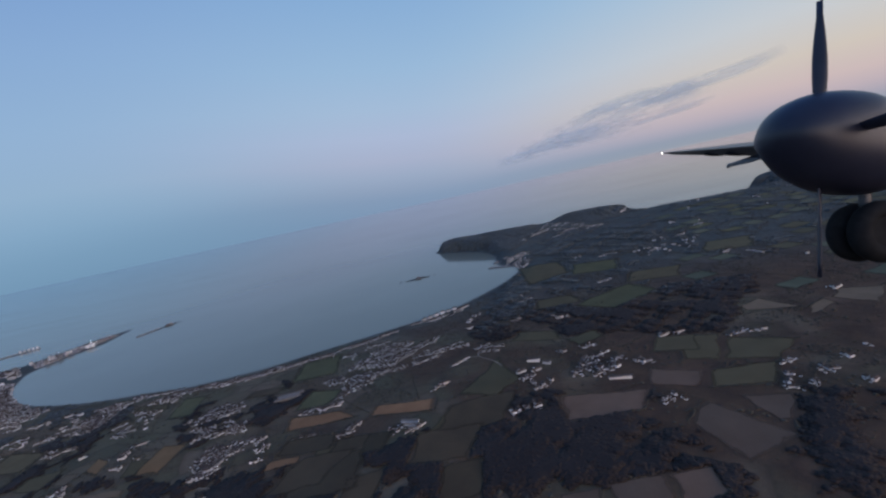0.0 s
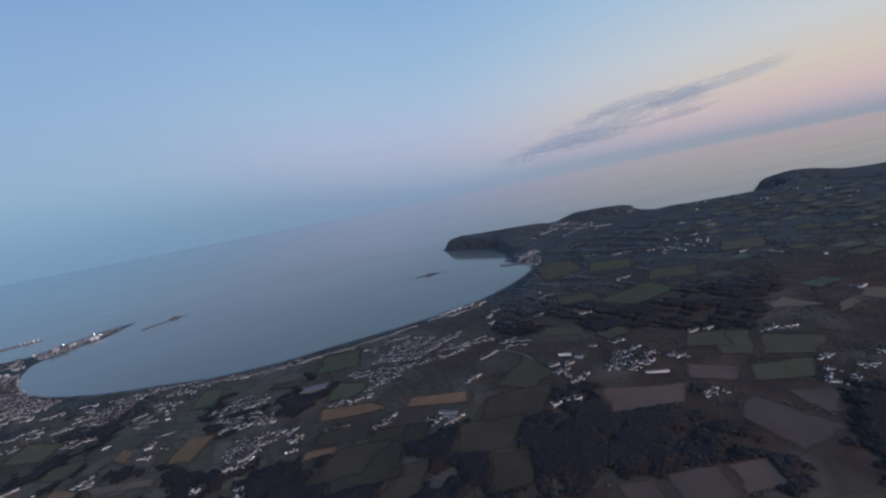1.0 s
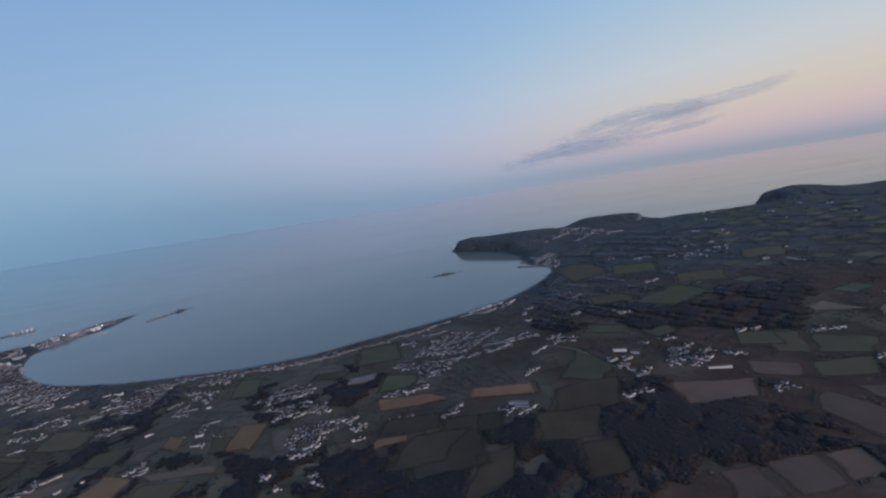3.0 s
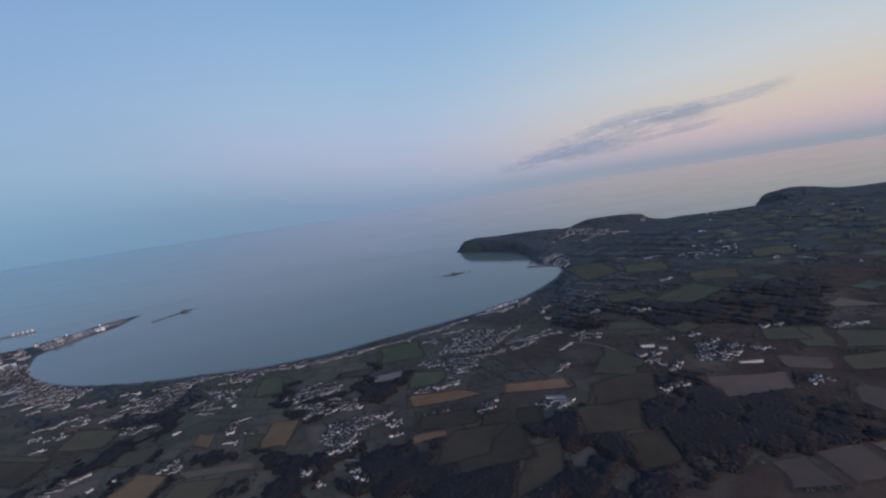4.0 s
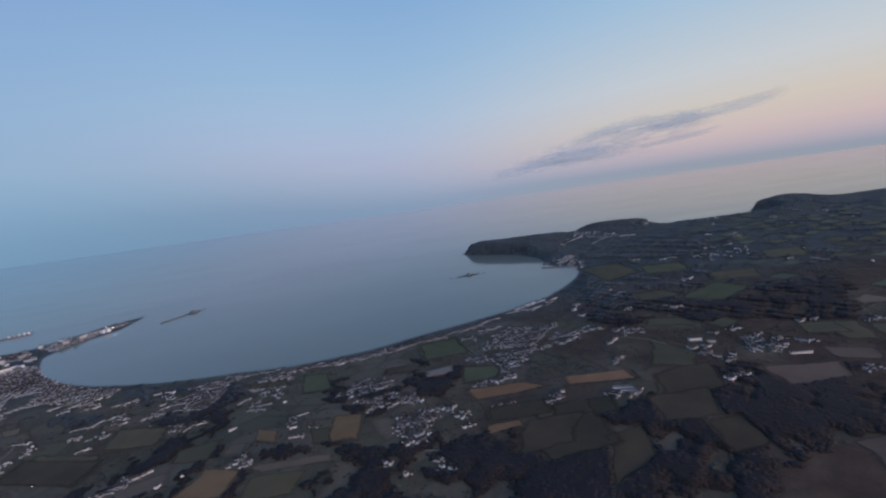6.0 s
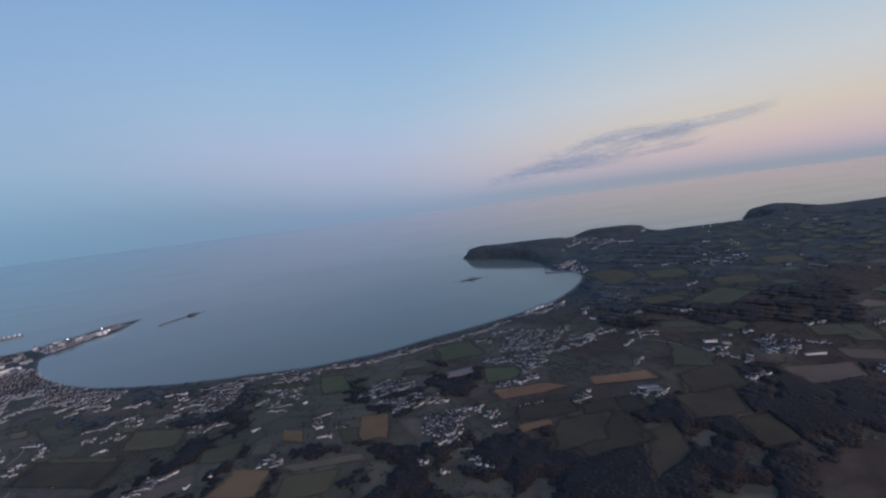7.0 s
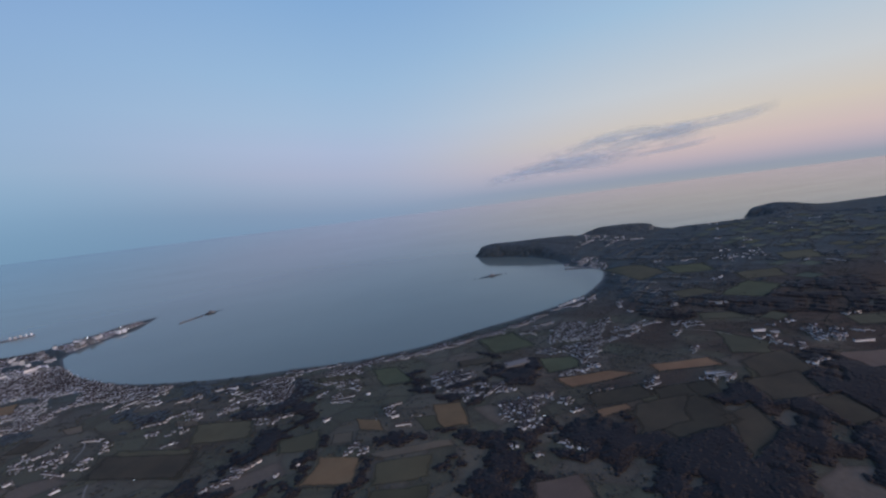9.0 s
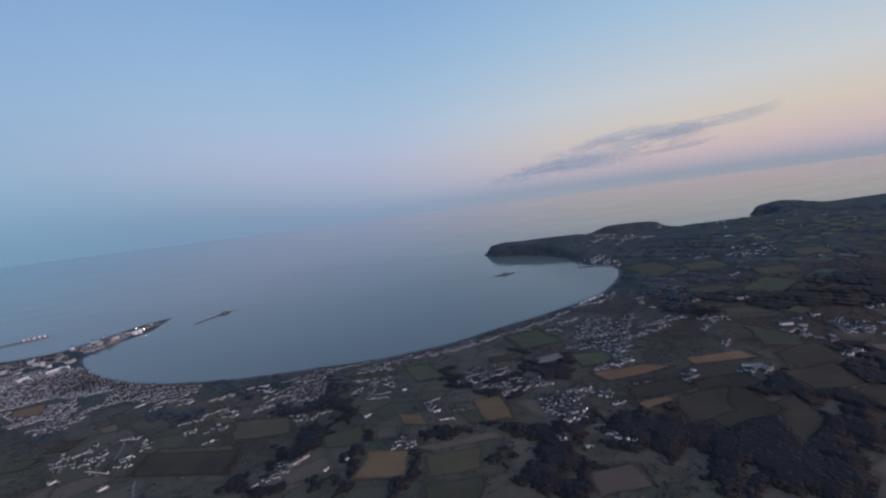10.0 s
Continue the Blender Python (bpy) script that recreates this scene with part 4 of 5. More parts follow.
wood((-1270, 1251), (-911, 1119), (-868, 975), (-1198, 1135))
wood((-689, 748), (-567, 711), (-553, 601), (-657, 631))
wood((-471, 696), (-208, 612), (-253, 503), (-456, 563))
wood((-648, 950), (-600, 961), (-584, 845), (-632, 862))
wood((-488, 1093), (-445, 1070), (-454, 901), (-484, 913))
wood((218, 1624), (307, 1437), (35, 945), (33, 1175))
wood((307, 1437), (408, 1017), (458, 906), (157, 1121))
wood((53, 724), (132, 698), (69, 511), (-60, 525))
wood((-195, 645), (4, 653), (-97, 454), (-240, 498))
wood((389, 2923), (584, 2594), (369, 2131), (229, 2261))
wood((8, 2806), (278, 2805), (230, 2376), (10, 2607))
wood((951, 3026), (1216, 2776), (1094, 2512), (872, 2812))
wood((505, 2396), (1094, 2022), (769, 1595), (416, 1845))
wood((-1902, 1669), (-1781, 1689), (-1590, 1459), (-1750, 1488))
wood((157, 690), (327, 683), (237, 601), (91, 590))
wood((569, 1210), (855, 1126), (544, 853), (363, 963))
wood((-1088, 1112), (-865, 1016), (-888, 884), (-1060, 968))
wood((-1448, 1355), (-1174, 1248), (-1150, 1097), (-1347, 1180))
wood((-618, 687), (-457, 715), (-555, 513), (-666, 555))
wood((-1404, 1163), (-1240, 1097), (-1222, 1009), (-1351, 1044))
wood((-992, 908), (-911, 885), (-918, 813), (-970, 822))
wood((-1783, 1269), (-1576, 1201), (-1510, 1069), (-1676, 1119))
wood((-686, 1031), (-644, 1025), (-640, 871), (-695, 902))
wood((409, 1045), (608, 911), (552, 833), (363, 941))
wood((485, 614), (590, 570), (409, 402), (350, 417))
wood((-25, 599), (127, 612), (85, 481), (-35, 510))
wood((127, 612), (306, 571), (318, 475), (94, 510))
wood((486, 1214), (758, 1078), (668, 958), (426, 1083))
wood((137, 783), (164, 727), (115, 601), (77, 625))
wood((-681, 911), (-365, 976), (-338, 879), (-590, 798))
wood((-288, 665), (67, 673), (-264, 394), (-436, 465))
wood((-449, 690), (-273, 656), (-372, 535), (-491, 589))
wood((-1257, 1452), (-997, 1298), (-1004, 1213), (-1214, 1290))
wood((-169, 563), (-46, 532), (-52, 439), (-214, 490))
wood((76, 702), (276, 631), (211, 501), (-18, 471))
wood((250, 556), (335, 482), (271, 425), (151, 504))
wood((-71, 609), (63, 590), (-49, 455), (-203, 477))
wood((476, 2176), (751, 1973), (123, 940), (23, 1132))
wood((298, 1227), (726, 1155), (475, 896), (201, 996))
wood((690, 2740), (960, 2770), (1210, 2480), (850, 2390))
wood((-60, 2770), (300, 2850), (420, 2500), (0, 2560))
wood((-1064, 840), (-960, 882), (-902, 815), (-1021, 747))
wood((-1102, 781), (-907, 688), (-880, 640), (-1104, 729))
wood((-953, 1057), (-880, 1018), (-879, 855), (-917, 878))
wood((-876, 845), (-849, 813), (-871, 675), (-907, 697))
wood((-799, 716), (-775, 705), (-785, 601), (-831, 620))
wood((-734, 775), (-666, 756), (-678, 711), (-766, 741))
wood((-30, 659), (128, 632), (22, 522), (-97, 463))
wood((-165, 600), (-60, 610), (-60, 490), (-170, 500))
wood((-110, 480), (-50, 505), (-95, 400), (-180, 420))
wood((1780, 2500), (2300, 2760), (2500, 2560), (1900, 2380))


def patchwork(x0, x1, y0, y1, long, deep, turn, odds, kinds):
    """Hedged fields fitted in between woods, houses and the larger fields."""
    c, sn = math.cos(turn), math.sin(turn)
    for i in range(int((x1 - x0) / long)):
        for j in range(int((y1 - y0) / deep)):
            if random.random() > odds:
                continue
            u, v = x0 + (i + 0.5 * (j % 2)) * long, y0 + j * deep
            l, d, skew = long * random.uniform(0.62, 0.94), deep * random.uniform(0.62, 0.94), random.uniform(-0.12, 0.12) * deep
            mx, my = (x0 + x1) / 2, (y0 + y1) / 2
            quad = [(mx + (p - mx) * c - (q - my) * sn, my + (p - mx) * sn + (q - my) * c) for p, q in ((u, v + d), (u + l, v + d + skew), (u + l, v + skew), (u, v))]
            probe = np.array(quad + [tuple(np.mean(quad, 0))] + [tuple((np.array(quad[k]) + quad[k - 1]) / 2) for k in range(4)])
            taken = in_fields(probe[:, 0], probe[:, 1]) | in_estates(probe[:, 0], probe[:, 1]) | (shore_distance(probe[:, 0], probe[:, 1]) < 60)
            for other in WOOD_QUADS:
                taken[4] |= in_quad(probe[4, 0], probe[4, 1], other)
            if not taken.any():
                field(random.choice(kinds), *quad)


# the far fields mostly take the green with haze painted in
patchwork(420, 2300, 980, 2300, 118, 76, 0.25, 0.5, ("haze_green", "haze_green", "pasture", "haze_green", "meadow"))
patchwork(-1650, -250, 540, 1180, 92, 60, -0.2, 0.40, ("grass", "pasture", "tilled", "rough", "rough"))
patchwork(-200, 640, 700, 1250, 96, 66, 0.3, 0.32, ("grass", "rough", "pasture"))
for _ in range(240):  # copses of the far farmland
    x, y = random.uniform(420, 2500), random.uniform(1250, 2480)
    lx, ly, turn = random.uniform(40, 110), random.uniform(28, 70), random.uniform(0, 3.1)
    c, sn = math.cos(turn), math.sin(turn)
    wood(*((x + u * lx * c - v * ly * sn, y + u * lx * sn + v * ly * c) for u, v in ((0, 1), (1, 1), (1, 0), (0, 0))))
WOODS = len(TREES)
for quad in FIELDS:
    for k in range(4):
        if random.random() < 0.4:
            hedge(quad[k - 1], quad[k])
            inside = [in_quad(TREES[-1][:, 0], TREES[-1][:, 1], other) for other in FIELDS if other is not quad]
            TREES[-1] = TREES[-1][~np.any(inside, axis=0)]
for _ in range(260):
    x, y, turn = random.uniform(-1900, 2000), random.uniform(420, 2350), random.choice((0.3, 1.85)) + random.gauss(0, 0.25)
    run = random.uniform(40, 160)
    hedge((x, y), (x + run * math.cos(turn), y + run * math.sin(turn)), 4.5)
    TREES[-1] = TREES[-1][~in_fields(TREES[-1][:, 0], TREES[-1][:, 1])]
spread = np.random.uniform((-1750, 480), (1500, 1900), (46000, 2))  # scrub and single bushes over the rough ground
spread = spread[waves(spread[:, 0] * 1.3, spread[:, 1] * 1.3) + 0.7 * waves(spread[:, 0] * 4.1, spread[:, 1] * 4.7) + np.random.normal(0, 0.5, len(spread)) > 0.35]
spread = spread[~in_fields(spread[:, 0], spread[:, 1]) & ~in_estates(spread[:, 0], spread[:, 1])]
TREES.append(np.concatenate([spread, np.random.uniform(2.5, 8.0, (len(spread), 1)), np.random.uniform(0.8, 2.4, (len(spread), 1))], 1))
for x, y, _, length, *_ in PLOTS:
    if length < 4.6 or x < -1500 or 200 < x < 440 and y > 1760:  # the crowded town and the harbour have few trees
        continue
    for _ in range(random.choice((0, 1, 2, 2))):
        w = random.uniform(3, 5.5)
        TREES.append(np.array([[x + random.uniform(-13, 13), y + random.uniform(5, 13), w, w * random.uniform(0.5, 0.85)]]))


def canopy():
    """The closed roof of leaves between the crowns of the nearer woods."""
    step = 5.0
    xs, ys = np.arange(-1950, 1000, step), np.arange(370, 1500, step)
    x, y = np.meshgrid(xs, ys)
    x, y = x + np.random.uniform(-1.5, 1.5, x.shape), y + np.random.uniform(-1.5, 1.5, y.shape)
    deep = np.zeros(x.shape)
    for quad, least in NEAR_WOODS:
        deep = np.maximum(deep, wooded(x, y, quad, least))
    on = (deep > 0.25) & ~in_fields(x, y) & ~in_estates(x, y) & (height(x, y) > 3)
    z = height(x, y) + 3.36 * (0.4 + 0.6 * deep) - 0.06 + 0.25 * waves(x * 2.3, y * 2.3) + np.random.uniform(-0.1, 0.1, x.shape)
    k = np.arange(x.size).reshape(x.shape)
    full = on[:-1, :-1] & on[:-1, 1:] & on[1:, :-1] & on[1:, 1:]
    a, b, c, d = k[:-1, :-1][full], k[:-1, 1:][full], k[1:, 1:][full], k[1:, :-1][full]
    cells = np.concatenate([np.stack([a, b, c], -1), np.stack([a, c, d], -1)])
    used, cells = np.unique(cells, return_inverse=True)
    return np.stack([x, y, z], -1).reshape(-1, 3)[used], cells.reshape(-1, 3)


def clumps(name, table, label, flat):
    """One sheet of uneven leafy crowns, each a jagged lump of its own."""
    bm = bmesh.new()
    bmesh.ops.create_icosphere(bm, subdivisions=1, radius=1)
    ball = np.array([v.co[:] for v in bm.verts])
    tri = np.array([[v.index for v in f.verts] for f in bm.faces])
    bm.free()
    count = len(table)
    jag = np.random.uniform(1 - flat * 0.5, 1 + flat * 0.5, (count, len(ball), 1))
    v = ball[None] * jag
    v[..., 0] *= table[:, 2:3] / 2 * np.random.uniform(0.8, 1.2, (count, 1))
    v[..., 1] *= table[:, 2:3] / 2 * np.random.uniform(0.8, 1.2, (count, 1))
    flat = np.where(table[:, 1:2] > 2050, 0.5, flat)  # rounder crowns on the steep heads
    v[..., 2] = (v[..., 2] * flat + 1 - flat) * table[:, 3:4]
    v[..., 0] += table[:, 0:1]
    v[..., 1] += table[:, 1:2]
    v[..., 2] += height(v[..., 0], v[..., 1])
    f = tri[None] + (np.arange(count) * len(ball))[:, None, None]
    v, f = v.reshape(-1, 3), f.reshape(-1, 3)
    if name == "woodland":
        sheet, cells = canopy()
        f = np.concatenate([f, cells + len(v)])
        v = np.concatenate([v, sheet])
    ob = piece(name, fast_mesh(name, v, f), MAT[{"woodland": "leaf", "pine_woodland": "far_leaf", "hedgerow": "hedge"}[name]])
    return tagged(smooth_shade(ob), label, name.replace("_", " "), kind="stuff")


def build_trees():
    woods, rest = np.concatenate(TREES[:WOODS]), np.concatenate(TREES[WOODS:])
    # far and townward woods get the leaf colour with haze put in
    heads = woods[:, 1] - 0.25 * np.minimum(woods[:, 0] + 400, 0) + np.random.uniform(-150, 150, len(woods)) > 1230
    for name, t, label in (("woodland", woods[~heads], "dense dark broadleaf woodland on the valley sides"), ("pine_woodland", woods[heads], "dense woodland on the heads and far slopes, haze in its colour"), ("hedgerow", rest, "dark hedgerows and garden trees between fields and houses")):
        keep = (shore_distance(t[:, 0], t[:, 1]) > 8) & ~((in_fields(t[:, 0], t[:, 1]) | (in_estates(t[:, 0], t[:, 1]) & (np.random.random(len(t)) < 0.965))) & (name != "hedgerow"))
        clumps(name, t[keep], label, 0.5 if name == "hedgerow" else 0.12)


build_trees()

# ---- built things on the shore ----


def box(bm, x, y, z, lx, ly, lz, turn=0.0, taper=1.0):
    """A box on its base at z, its top narrowed by taper."""
    c, s = math.cos(turn), math.sin(turn)
    vs = []
    for k, h in ((1.0, z), (taper, z + lz)):
        for i, j in ((-1, -1), (1, -1), (1, 1), (-1, 1)):
            a, b = i * lx / 2 * k, j * ly / 2 * k
            vs.append(bm.verts.new((x + a * c - b * s, y + a * s + b * c, h)))
    for f in ((3, 2, 1, 0), (4, 5, 6, 7), (0, 1, 5, 4), (1, 2, 6, 5), (2, 3, 7, 6), (3, 0, 4, 7)):
        bm.faces.new([vs[k] for k in f])


def gable(bm, x, y, z, length, depth, eaves, rise, turn=0.0):
    """A long pitched roof on low walls."""
    c, s = math.cos(turn), math.sin(turn)
    p = [(-1, -1, 0), (1, -1, 0), (1, 1, 0), (-1, 1, 0), (-1, -1, eaves), (1, -1, eaves), (1, 1, eaves), (-1, 1, eaves), (-1, 0, eaves + rise), (1, 0, eaves + rise)]
    vs = [bm.verts.new((x + a * length / 2 * c - b * depth / 2 * s, y + a * length / 2 * s + b * depth / 2 * c, z + h)) for a, b, h in p]
    for f in ((0, 1, 5, 4), (2, 3, 7, 6), (1, 2, 6, 9, 5), (3, 0, 4, 8, 7), (4, 5, 9, 8), (6, 7, 8, 9)):
        bm.faces.new([vs[k] for k in f])


def lump(bm, x, y, z, lx, ly, lz, turn=0.0, seed=0.0):
    """A ragged rock."""
    made = bmesh.ops.create_icosphere(bm, subdivisions=3, radius=1)["verts"]
    c, s = math.cos(turn), math.sin(turn)
    for v in made:
        k = 1 + 0.45 * noise.noise(v.co * 2.3 + Vector((seed, 0, 0))) + 0.2 * noise.noise(v.co * 6 + Vector((0, seed, 0)))
        a, b = v.co.x * lx / 2 * k, v.co.y * ly / 2 * k
        v.co = (x + a * c - b * s, y + a * s + b * c, z + v.co.z * lz * k)


def growers_hall():
    hall = tagged(new("warehouse"), "broad pale-roofed warehouse of three long bays beside the village", "warehouse")
    z, turn = float(height(-425, 955)), 0.10
    for k in range(3):
        bm = bmesh.new()
        gable(bm, -425 - (k - 1) * 9 * -math.sin(turn), 955 + (k - 1) * 9, z, 62 - 14 * (k % 2), 8.6, 5, 1.8, turn)
        part("bay", bm, "hall", hall)


def pier(name, a, b, width, top, label):
    a, b = Vector(a), Vector(b)
    d = b - a
    root = tagged(new(name), label, "pier")
    turn, mid = math.atan2(d.y, d.x), (a + b) / 2
    bm = bmesh.new()
    box(bm, mid.x, mid.y, -6, d.length, width, top + 6, turn, 0.93)
    part("deck", bm, "stone", root)
    bm = bmesh.new()
    off = Vector((-d.y, d.x)).normalized() * width * 0.36
    box(bm, mid.x + off.x, mid.y + off.y, top - 0.1, d.length * 0.92, width * 0.14, 1.6, turn)
    part("parapet", bm, "stone", root)


def fort(name, x, y, lx, ly, turn, size, label, seed):
    """A rocky islet with a walled fort and a tower."""
    islet = tagged(new("rocky_islet"), "low dark rocks rising out of the sea", "islet")
    bm = bmesh.new()
    lump(bm, x, y, -1, lx, ly, 4.5, turn, seed)
    smooth_shade(part("rock", bm, "rock", islet))
    c, s = math.cos(turn), math.sin(turn)
    for k in range(5):
        bm = bmesh.new()
        along = lx * (0.35 + 0.13 * k) * (1 if k % 2 else -1)
        lump(bm, x + along * c + 5 * s, y + along * s + 4 * math.sin(k * 2.1), -0.8, 16 - k, 9, 2.4, turn + k, seed + k)
        smooth_shade(part("rock", bm, "rock", islet))
    root = tagged(new(name), label, "fort")
    bm = bmesh.new()
    box(bm, x, y, 1, size, size * 0.6, 6, turn, 0.94)
    part("curtain_wall", bm, "stone", root)
    bm = bmesh.new()
    box(bm, x + size * 0.15 * c, y + size * 0.15 * s, 6.8, size * 0.26, size * 0.26, 4.5, turn, 0.92)
    part("tower", bm, "stone", root)
    bm = bmesh.new()
    gable(bm, x - size * 0.22 * c, y - size * 0.22 * s, 6.8, size * 0.36, size * 0.2, 2, 1.6, turn)
    part("barrack", bm, "roof", root)


def lamp(x, y, tall, size, mat, label):
    z = max(float(height(x, y)), 2.0)
    root = tagged(new("street_lamp"), label, "street lamp", "lit lamps")
    bm = bmesh.new()
    bmesh.ops.create_cone(bm, cap_ends=True, segments=8, radius1=size * 0.22, radius2=size * 0.12, depth=tall, matrix=Matrix.Translation((x, y, z + tall / 2)))
    part("pole", bm, "steel", root)
    bm = bmesh.new()
    bmesh.ops.create_icosphere(bm, subdivisions=2, radius=size, matrix=Matrix.Translation((x, y, z + tall + size * 0.8)) @ Matrix.Diagonal((1, 1, 0.7, 1)))
    part("lamp_head", bm, mat, root, "bright lit lamp head")


def road(points, width, label):
    """A lane laid over the land."""
    pts = np.array(points, float)
    dense = np.concatenate([pts[k] + (pts[k + 1] - pts[k]) * np.linspace(0, 1, 24)[:, None] for k in range(len(pts) - 1)])
    dense += np.stack([2.5 * np.sin(dense[:, 1] / 17), 2.5 * np.cos(dense[:, 0] / 21)], -1)
    way = np.gradient(dense, axis=0)
    side = np.stack([-way[:, 1], way[:, 0]], -1) / (np.linalg.norm(way, axis=1)[:, None] + 1e-9) * width / 2
    both = np.stack([dense - side, dense + side], 1)
    z = height(both[..., 0], both[..., 1]) + 1.0
    ob = piece("road", fast_mesh("road", np.concatenate([both, z[..., None]], -1).reshape(-1, 3), grid_faces(len(dense), 2)), MAT["road"])
    tagged(ob, label, "road", kind="structure")


def block(name, x, y, length, depth, tall, turn, mat, label, category="building"):
    """A larger building: body, shallow roof behind a parapet, and a stair head."""
    z = max(float(height(x, y)), 1.0)
    root = tagged(new(name), label, category)
    bm = bmesh.new()
    box(bm, x, y, z - 2, length, depth, tall + 2, turn)
    part("wall", bm, mat, root)
    bm = bmesh.new()
    box(bm, x, y, z + tall - 0.05, length + 0.6, depth + 0.6, 0.7, turn)
    part("cornice", bm, "stone", root)
    bm = bmesh.new()
    gable(bm, x, y, z + tall + 0.6, length * 0.94, depth * 0.9, 0.3, depth * 0.16, turn)
    part("roof", bm, "roof", root)


def shed(x, y, length, depth, turn, label):
    """A long low farm shed."""
    z = float(height(x, y))
    root = tagged(new("farm_shed"), label, "shed", "long farm sheds")
    (wv, wf), (rv, rf), _ = house_arrays(length, depth, 3.0)
    for name, v, f, mat in (("wall", wv, wf, "wall"), ("roof", rv, rf, "hall")):
        piece(name, loose_mesh(name, v, f), MAT[mat], root)
    root.matrix_basis = pose(x, y, z, 0, 0, math.degrees(turn))


growers_hall()
pier("harbour_pier", (178, 1936), (290, 1880), 9, 4, "grey granite pier sheltering the small harbour")
pier("harbour_pier", (212, 2006), (300, 2040), 9, 4, "grey granite pier beside the harbour village")
pier("breakwater", (-1612, 2090), (-1545, 2190), 8, 3, "low dark stone breakwater leading to the castle rock")
pier("breakwater", (-2560, 2270), (-2355, 2365), 18, 4, "long pale stone breakwater off the town")
fort("island_fort", -152, 2045, 104, 30, 0.1, 24, "grey granite fort with a tower on a sea rock", 1.0)
fort("island_castle", -1521, 2228, 70, 34, 0.85, 36, "weathered granite castle on a rock in the bay", 4.0)
for k in range(5):
    tank = tagged(new("storage_tank"), "pale round storage tank on the stone breakwater", "tank", "tanks on the breakwater")
    x, y = -2440 + 17 * k, 2326 + 8 * k
    bm = bmesh.new()
    bmesh.ops.create_cone(bm, cap_ends=True, segments=24, radius1=5, radius2=5, depth=11, matrix=Matrix.Translation((x, y, 9.3)))
    part("shell", bm, "wall", tank)
    bm = bmesh.new()
    bmesh.ops.create_cone(bm, cap_ends=True, segments=24, radius1=5.2, radius2=0.4, depth=1.6, matrix=Matrix.Translation((x, y, 15.55)))
    part("roof", bm, "hall", tank)
block("terrace", 274, 734, 40, 6, 4.5, -0.22, "wall", "long white terrace beside a tilled field", "terrace")
block("farmhouse", 142, 858, 26, 9, 6, -0.3, "wall", "large white farmhouse block with a dark roof", "farmhouse")
block("farmhouse", 165, 838, 16, 8, 5, -0.5, "wall", "white farm building beside the farmhouse", "farmhouse")
block("school", -724, 812, 13, 9, 4.5, 0.2, "wall", "big pale building above the orchard fields", "school")
block("clubhouse", -1120, 1166, 24, 9, 5, -0.3, "wall", "white building among dark coastal trees", "clubhouse")
for k in range(6):
    block("seafront_hotel", -112 + 21 * k, 1374 + 9 * k, 15, 9, 6 + (k * 5) % 4, 0.42, "wall", "white seafront hotel on the bay", "hotel")
for k in range(3):
    shed(-116 + 4 * k, 706 - 13 * k, 34 - 8 * k, 5, -0.32, "long pale-roofed growers' shed in a row of three")
for k in range(46):
    u, v = random.random(), random.random()
    x, y = -2130 + 330 * u, 1560 + 600 * v * (0.5 + 0.5 * u)
    if float(shore_distance(np.array([x]), np.array([y]))[0]) > 25:
        block("apartment_block", x, y, random.uniform(14, 34), random.uniform(9, 14), random.uniform(8, 19), random.uniform(0, 3), random.choice(("wall", "wall", "stone")), "pale apartment block in the crowded town", "apartment block")
lamp(-1935, 2017, 14, 1.2, "lamp_white", "tall lit floodlight mast on the harbour quay")
lamp(-1862, 2120, 14, 1.2, "lamp_white", "tall lit floodlight mast on the harbour quay")
lamp(-1822, 2106, 14, 1.2, "lamp_white", "tall lit floodlight mast on the harbour quay")
lamp(-1178, 804, 6, 0.5, "lamp_white", "single lit lamp beside a farm lane")
lamp(-467, 703, 6, 0.4, "lamp_white", "lit lamp beside a long house")
lamp(-483, 768, 6, 0.35, "lamp_warm", "lit street lamp in the village")
road([(-1345, 1117), (-1336, 1153), (-1329, 1201), (-1326, 1247)], 4.5, "pale worn road running down to the bay")
road([(-1374, 1016), (-1358, 970), (-1347, 928)], 3.5, "pale worn lane through scattered houses")
road([(-1250, 786), (-1256, 805), (-1265, 835)], 3.5, "pale worn lane between fields")
road([(12, 950), (35, 939), (58, 907), (74, 865)], 2.6, "pale lane round a meadow")
road([(-561, 669), (-488, 664), (-406, 655)], 3.0, "pale worn lane along a hedge")

# ---- from chart units to metres ----
for ob in list(scene.objects):
    if ob.parent is None and ob.type != "CAMERA":
        ob.matrix_basis = Matrix.Scale(CHART, 4) @ ob.matrix_basis

# ---- the airliner, where it stands when the walk sets out ----
MAT["livery"] = spotted("dark_blue_aircraft_paint", (0.012, 0.013, 0.025), (0.020, 0.022, 0.038), 0.4, rough=0.38, spec=0.45, relief=0.02)
MAT["tyre"] = spotted("black_tyre_rubber", (0.010, 0.010, 0.011), (0.020, 0.020, 0.021), 0.15, rough=0.8, relief=0.1)
MAT["alloy"] = spotted("bare_grey_alloy", (0.05, 0.05, 0.055), (0.09, 0.09, 0.095), 0.2, rough=0.4, metal=0.6)


def loft(bm, rings):
    """Skin over closed rings of points, capped at both ends."""
    rows = [[bm.verts.new(p) for p in ring] for ring in rings]
    for a, b in zip(rows, rows[1:]):
        for k in range(len(a)):
            bm.faces.new((a[k - 1], a[k], b[k], b[k - 1]))
    bm.faces.new(rows[0])
    bm.faces.new(rows[-1][::-1])


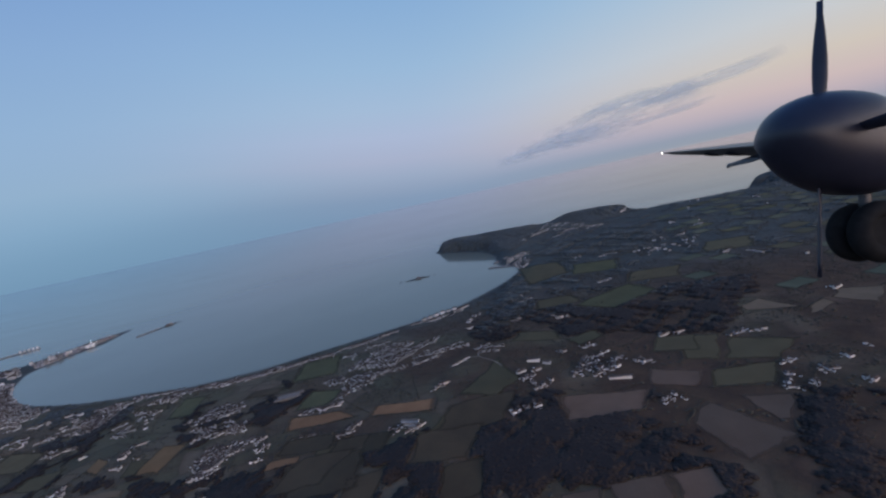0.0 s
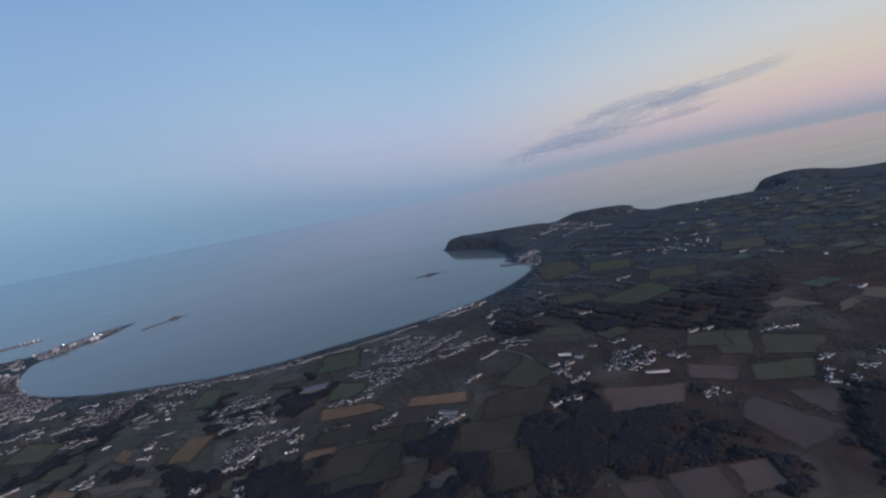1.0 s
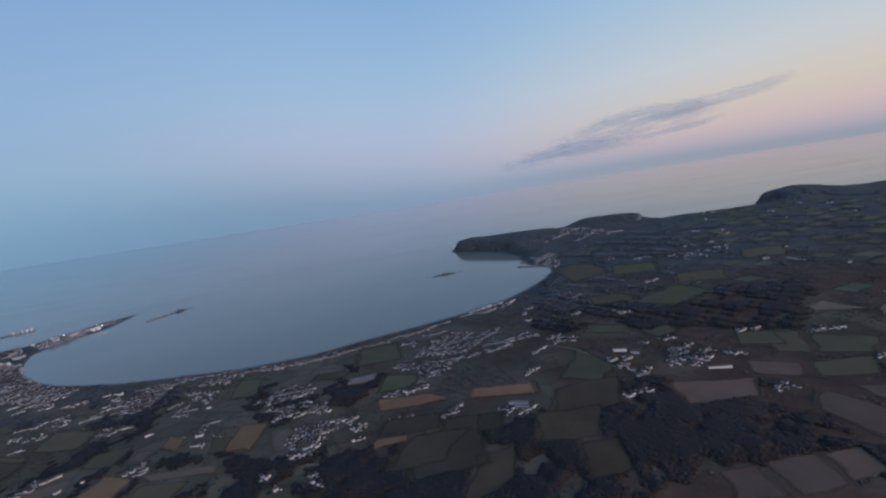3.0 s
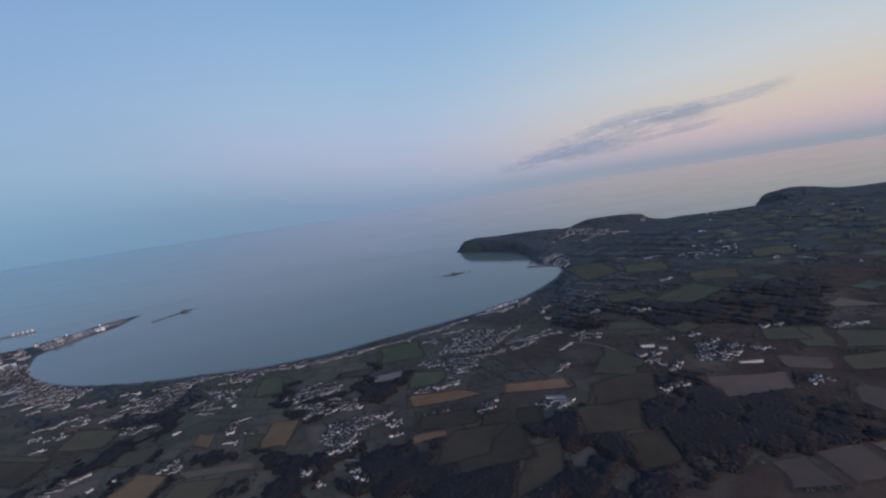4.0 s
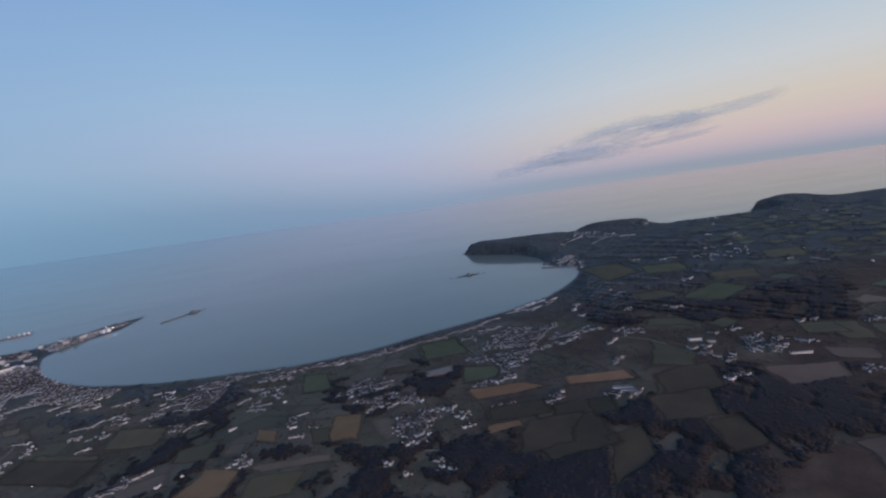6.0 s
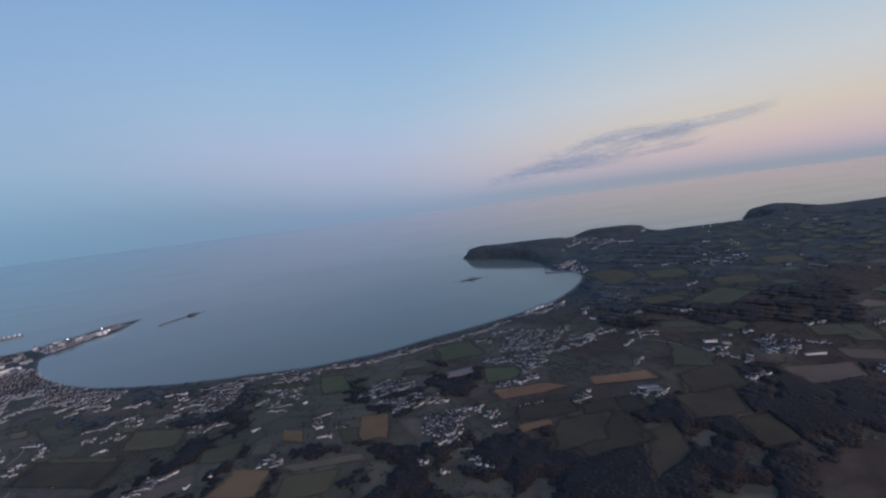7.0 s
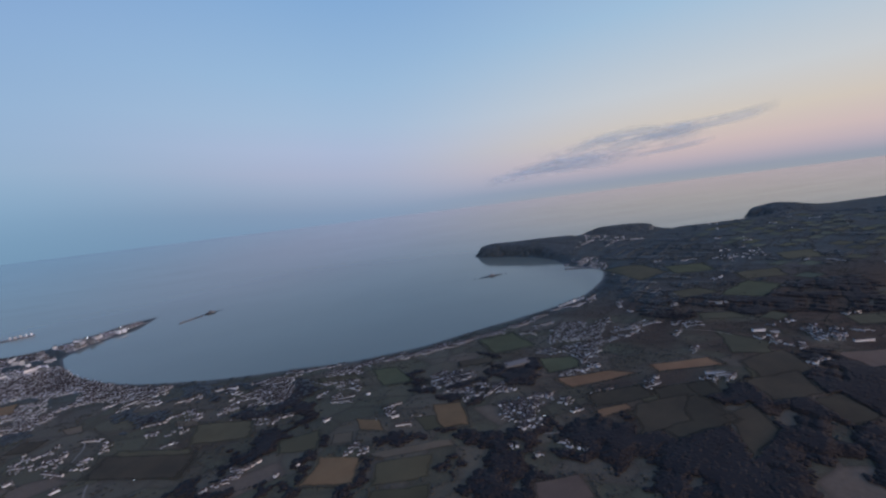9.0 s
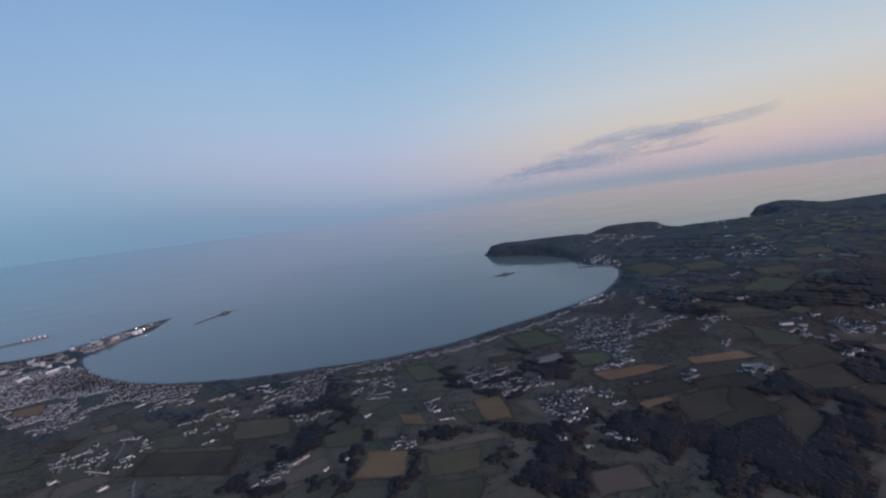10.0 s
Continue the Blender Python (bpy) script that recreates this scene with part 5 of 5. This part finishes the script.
def aerofoil(x, y, z, chord, thick, count=20):
    """A wing section, its nose at (x, y, z), its chord along +x."""
    out = []
    for k in range(count):
        a = 2 * math.pi * k / count
        u = 0.5 - 0.5 * math.cos(a)
        out.append((x + chord * u, y + thick * math.sin(a) * (0.55 + 0.45 * (1 - u)) * math.sqrt(max(u, 0.02)), z))
    return out


def airliner(eye):
    """Engine, wing and lowered wheels as they hang outside the cabin window; x aft, y up, z toward the cabin."""
    plane = tagged(new("airliner"), "dark blue turboprop engine, wing and lowered wheels beside the window", "aircraft")
    plane.matrix_basis = eye
    bm = bmesh.new()
    bmesh.ops.create_uvsphere(bm, u_segments=48, v_segments=32, radius=1)
    for v in bm.verts:
        c = v.co.normalized()
        p = [math.copysign(abs(q) ** 0.86, q) for q in c]
        y = p[2] * (0.72 if p[2] > 0 else 0.88)
        v.co = (6.09 + p[0] * 0.97 - min(y, 0) * 0.55 + 0.06 * y, 1.74 + y, -6.8 + p[1] * 0.72)
    smooth_shade(part("nacelle", bm, "livery", plane))
    hub = Vector((6.0, 1.75, -6.8))
    bm = bmesh.new()
    bmesh.ops.create_cone(bm, cap_ends=True, segments=32, radius1=0.36, radius2=0.30, depth=0.5, matrix=Matrix.Translation(hub) @ pose(0, 0, 0, 0, 90, 0))
    prop = part("propeller_hub", bm, "alloy", plane)
    for k in range(4):
        a = radians(90 * k)
        out, side = Vector((0, math.cos(a), math.sin(a))), Vector((0, -math.sin(a), math.cos(a)))
        bm, rings = bmesh.new(), []
        for i in range(9):
            r = 0.3 + 1.9 * i / 8
            w, twist = 0.05 + 0.05 * math.sin(math.pi * min(1, i / 7)), radians(62 - 6 * i)
            flat = side * math.cos(twist) + Vector((1, 0, 0)) * math.sin(twist)
            edge = out.cross(flat)
            rings.append([hub + out * r + flat * w * math.cos(b) + edge * 0.022 * math.sin(b) for b in np.linspace(0, 2 * math.pi, 12, endpoint=False)])
        loft(bm, rings)
        smooth_shade(part("propeller_blade", bm, "livery", prop, "dark propeller blade at rest"))
    bm = bmesh.new()
    loft(bm, [aerofoil(5.27 + 0.345 * s, 1.705 + 0.212 * s, -7.0 - s, 2.1 - 0.075 * s, 0.36 - 0.022 * s) for s in np.linspace(0, 10, 14)])
    wing = smooth_shade(part("wing", bm, "livery", plane))
    for s in (2.6, 4.4):
        bm = bmesh.new()
        bmesh.ops.create_uvsphere(bm, u_segments=16, v_segments=8, radius=1)
        for v in bm.verts:
            v.co = (5.75 + 0.345 * s + v.co.x * 0.32, 1.585 + 0.215 * s + v.co.z * 0.05, -7.0 - s + v.co.y * 0.10)
        smooth_shade(part("flap_fairing", bm, "livery", wing))
    bm = bmesh.new()
    bmesh.ops.create_icosphere(bm, subdivisions=2, radius=0.016, matrix=Matrix.Translation((5.27 + 3.45, 1.665 + 2.15, -17.01)))
    part("wingtip_light", bm, "lamp_white", wing, "small lit white wingtip light")
    bm = bmesh.new()
    bmesh.ops.create_cone(bm, cap_ends=True, segments=16, radius1=0.09, radius2=0.07, depth=1.1, matrix=Matrix.Translation((6.72, 0.75, -6.8)) @ pose(0, 0, 0, 90, 0, 0))
    gear = part("wheel_strut", bm, "alloy", plane)
    for z in (-6.58, -6.95):
        bm = bmesh.new()
        for k in range(40):
            a = 2 * math.pi * k / 40
            for i in range(12):
                b = 2 * math.pi * i / 12
                r = 0.34 + 0.14 * math.cos(b)
                bm.verts.new((6.76 + r * math.cos(a), 0.27 + r * math.sin(a), z + 0.17 * math.sin(b)))
        bm.verts.ensure_lookup_table()
        for k in range(40):
            for i in range(12):
                bm.faces.new([bm.verts[(k + p) % 40 * 12 + (i + q) % 12] for p, q in ((0, 0), (1, 0), (1, 1), (0, 1))])
        tyre = smooth_shade(part("tyre", bm, "tyre", gear))
        bm = bmesh.new()
        bmesh.ops.create_cone(bm, cap_ends=True, segments=32, radius1=0.27, radius2=0.27, depth=0.2, matrix=Matrix.Translation((6.76, 0.27, z)))
        part("wheel_rim", bm, "tyre", gear)


T0, X0, Y0, Z0, YAW0, PITCH0, LEAN0 = ROWS[0]
airliner(pose(CHART * X0, CHART * Y0, CHART * Z0, 90 + PITCH0, 0, YAW0) @ pose(0, 0, 0, 0, 0, -LEAN0))
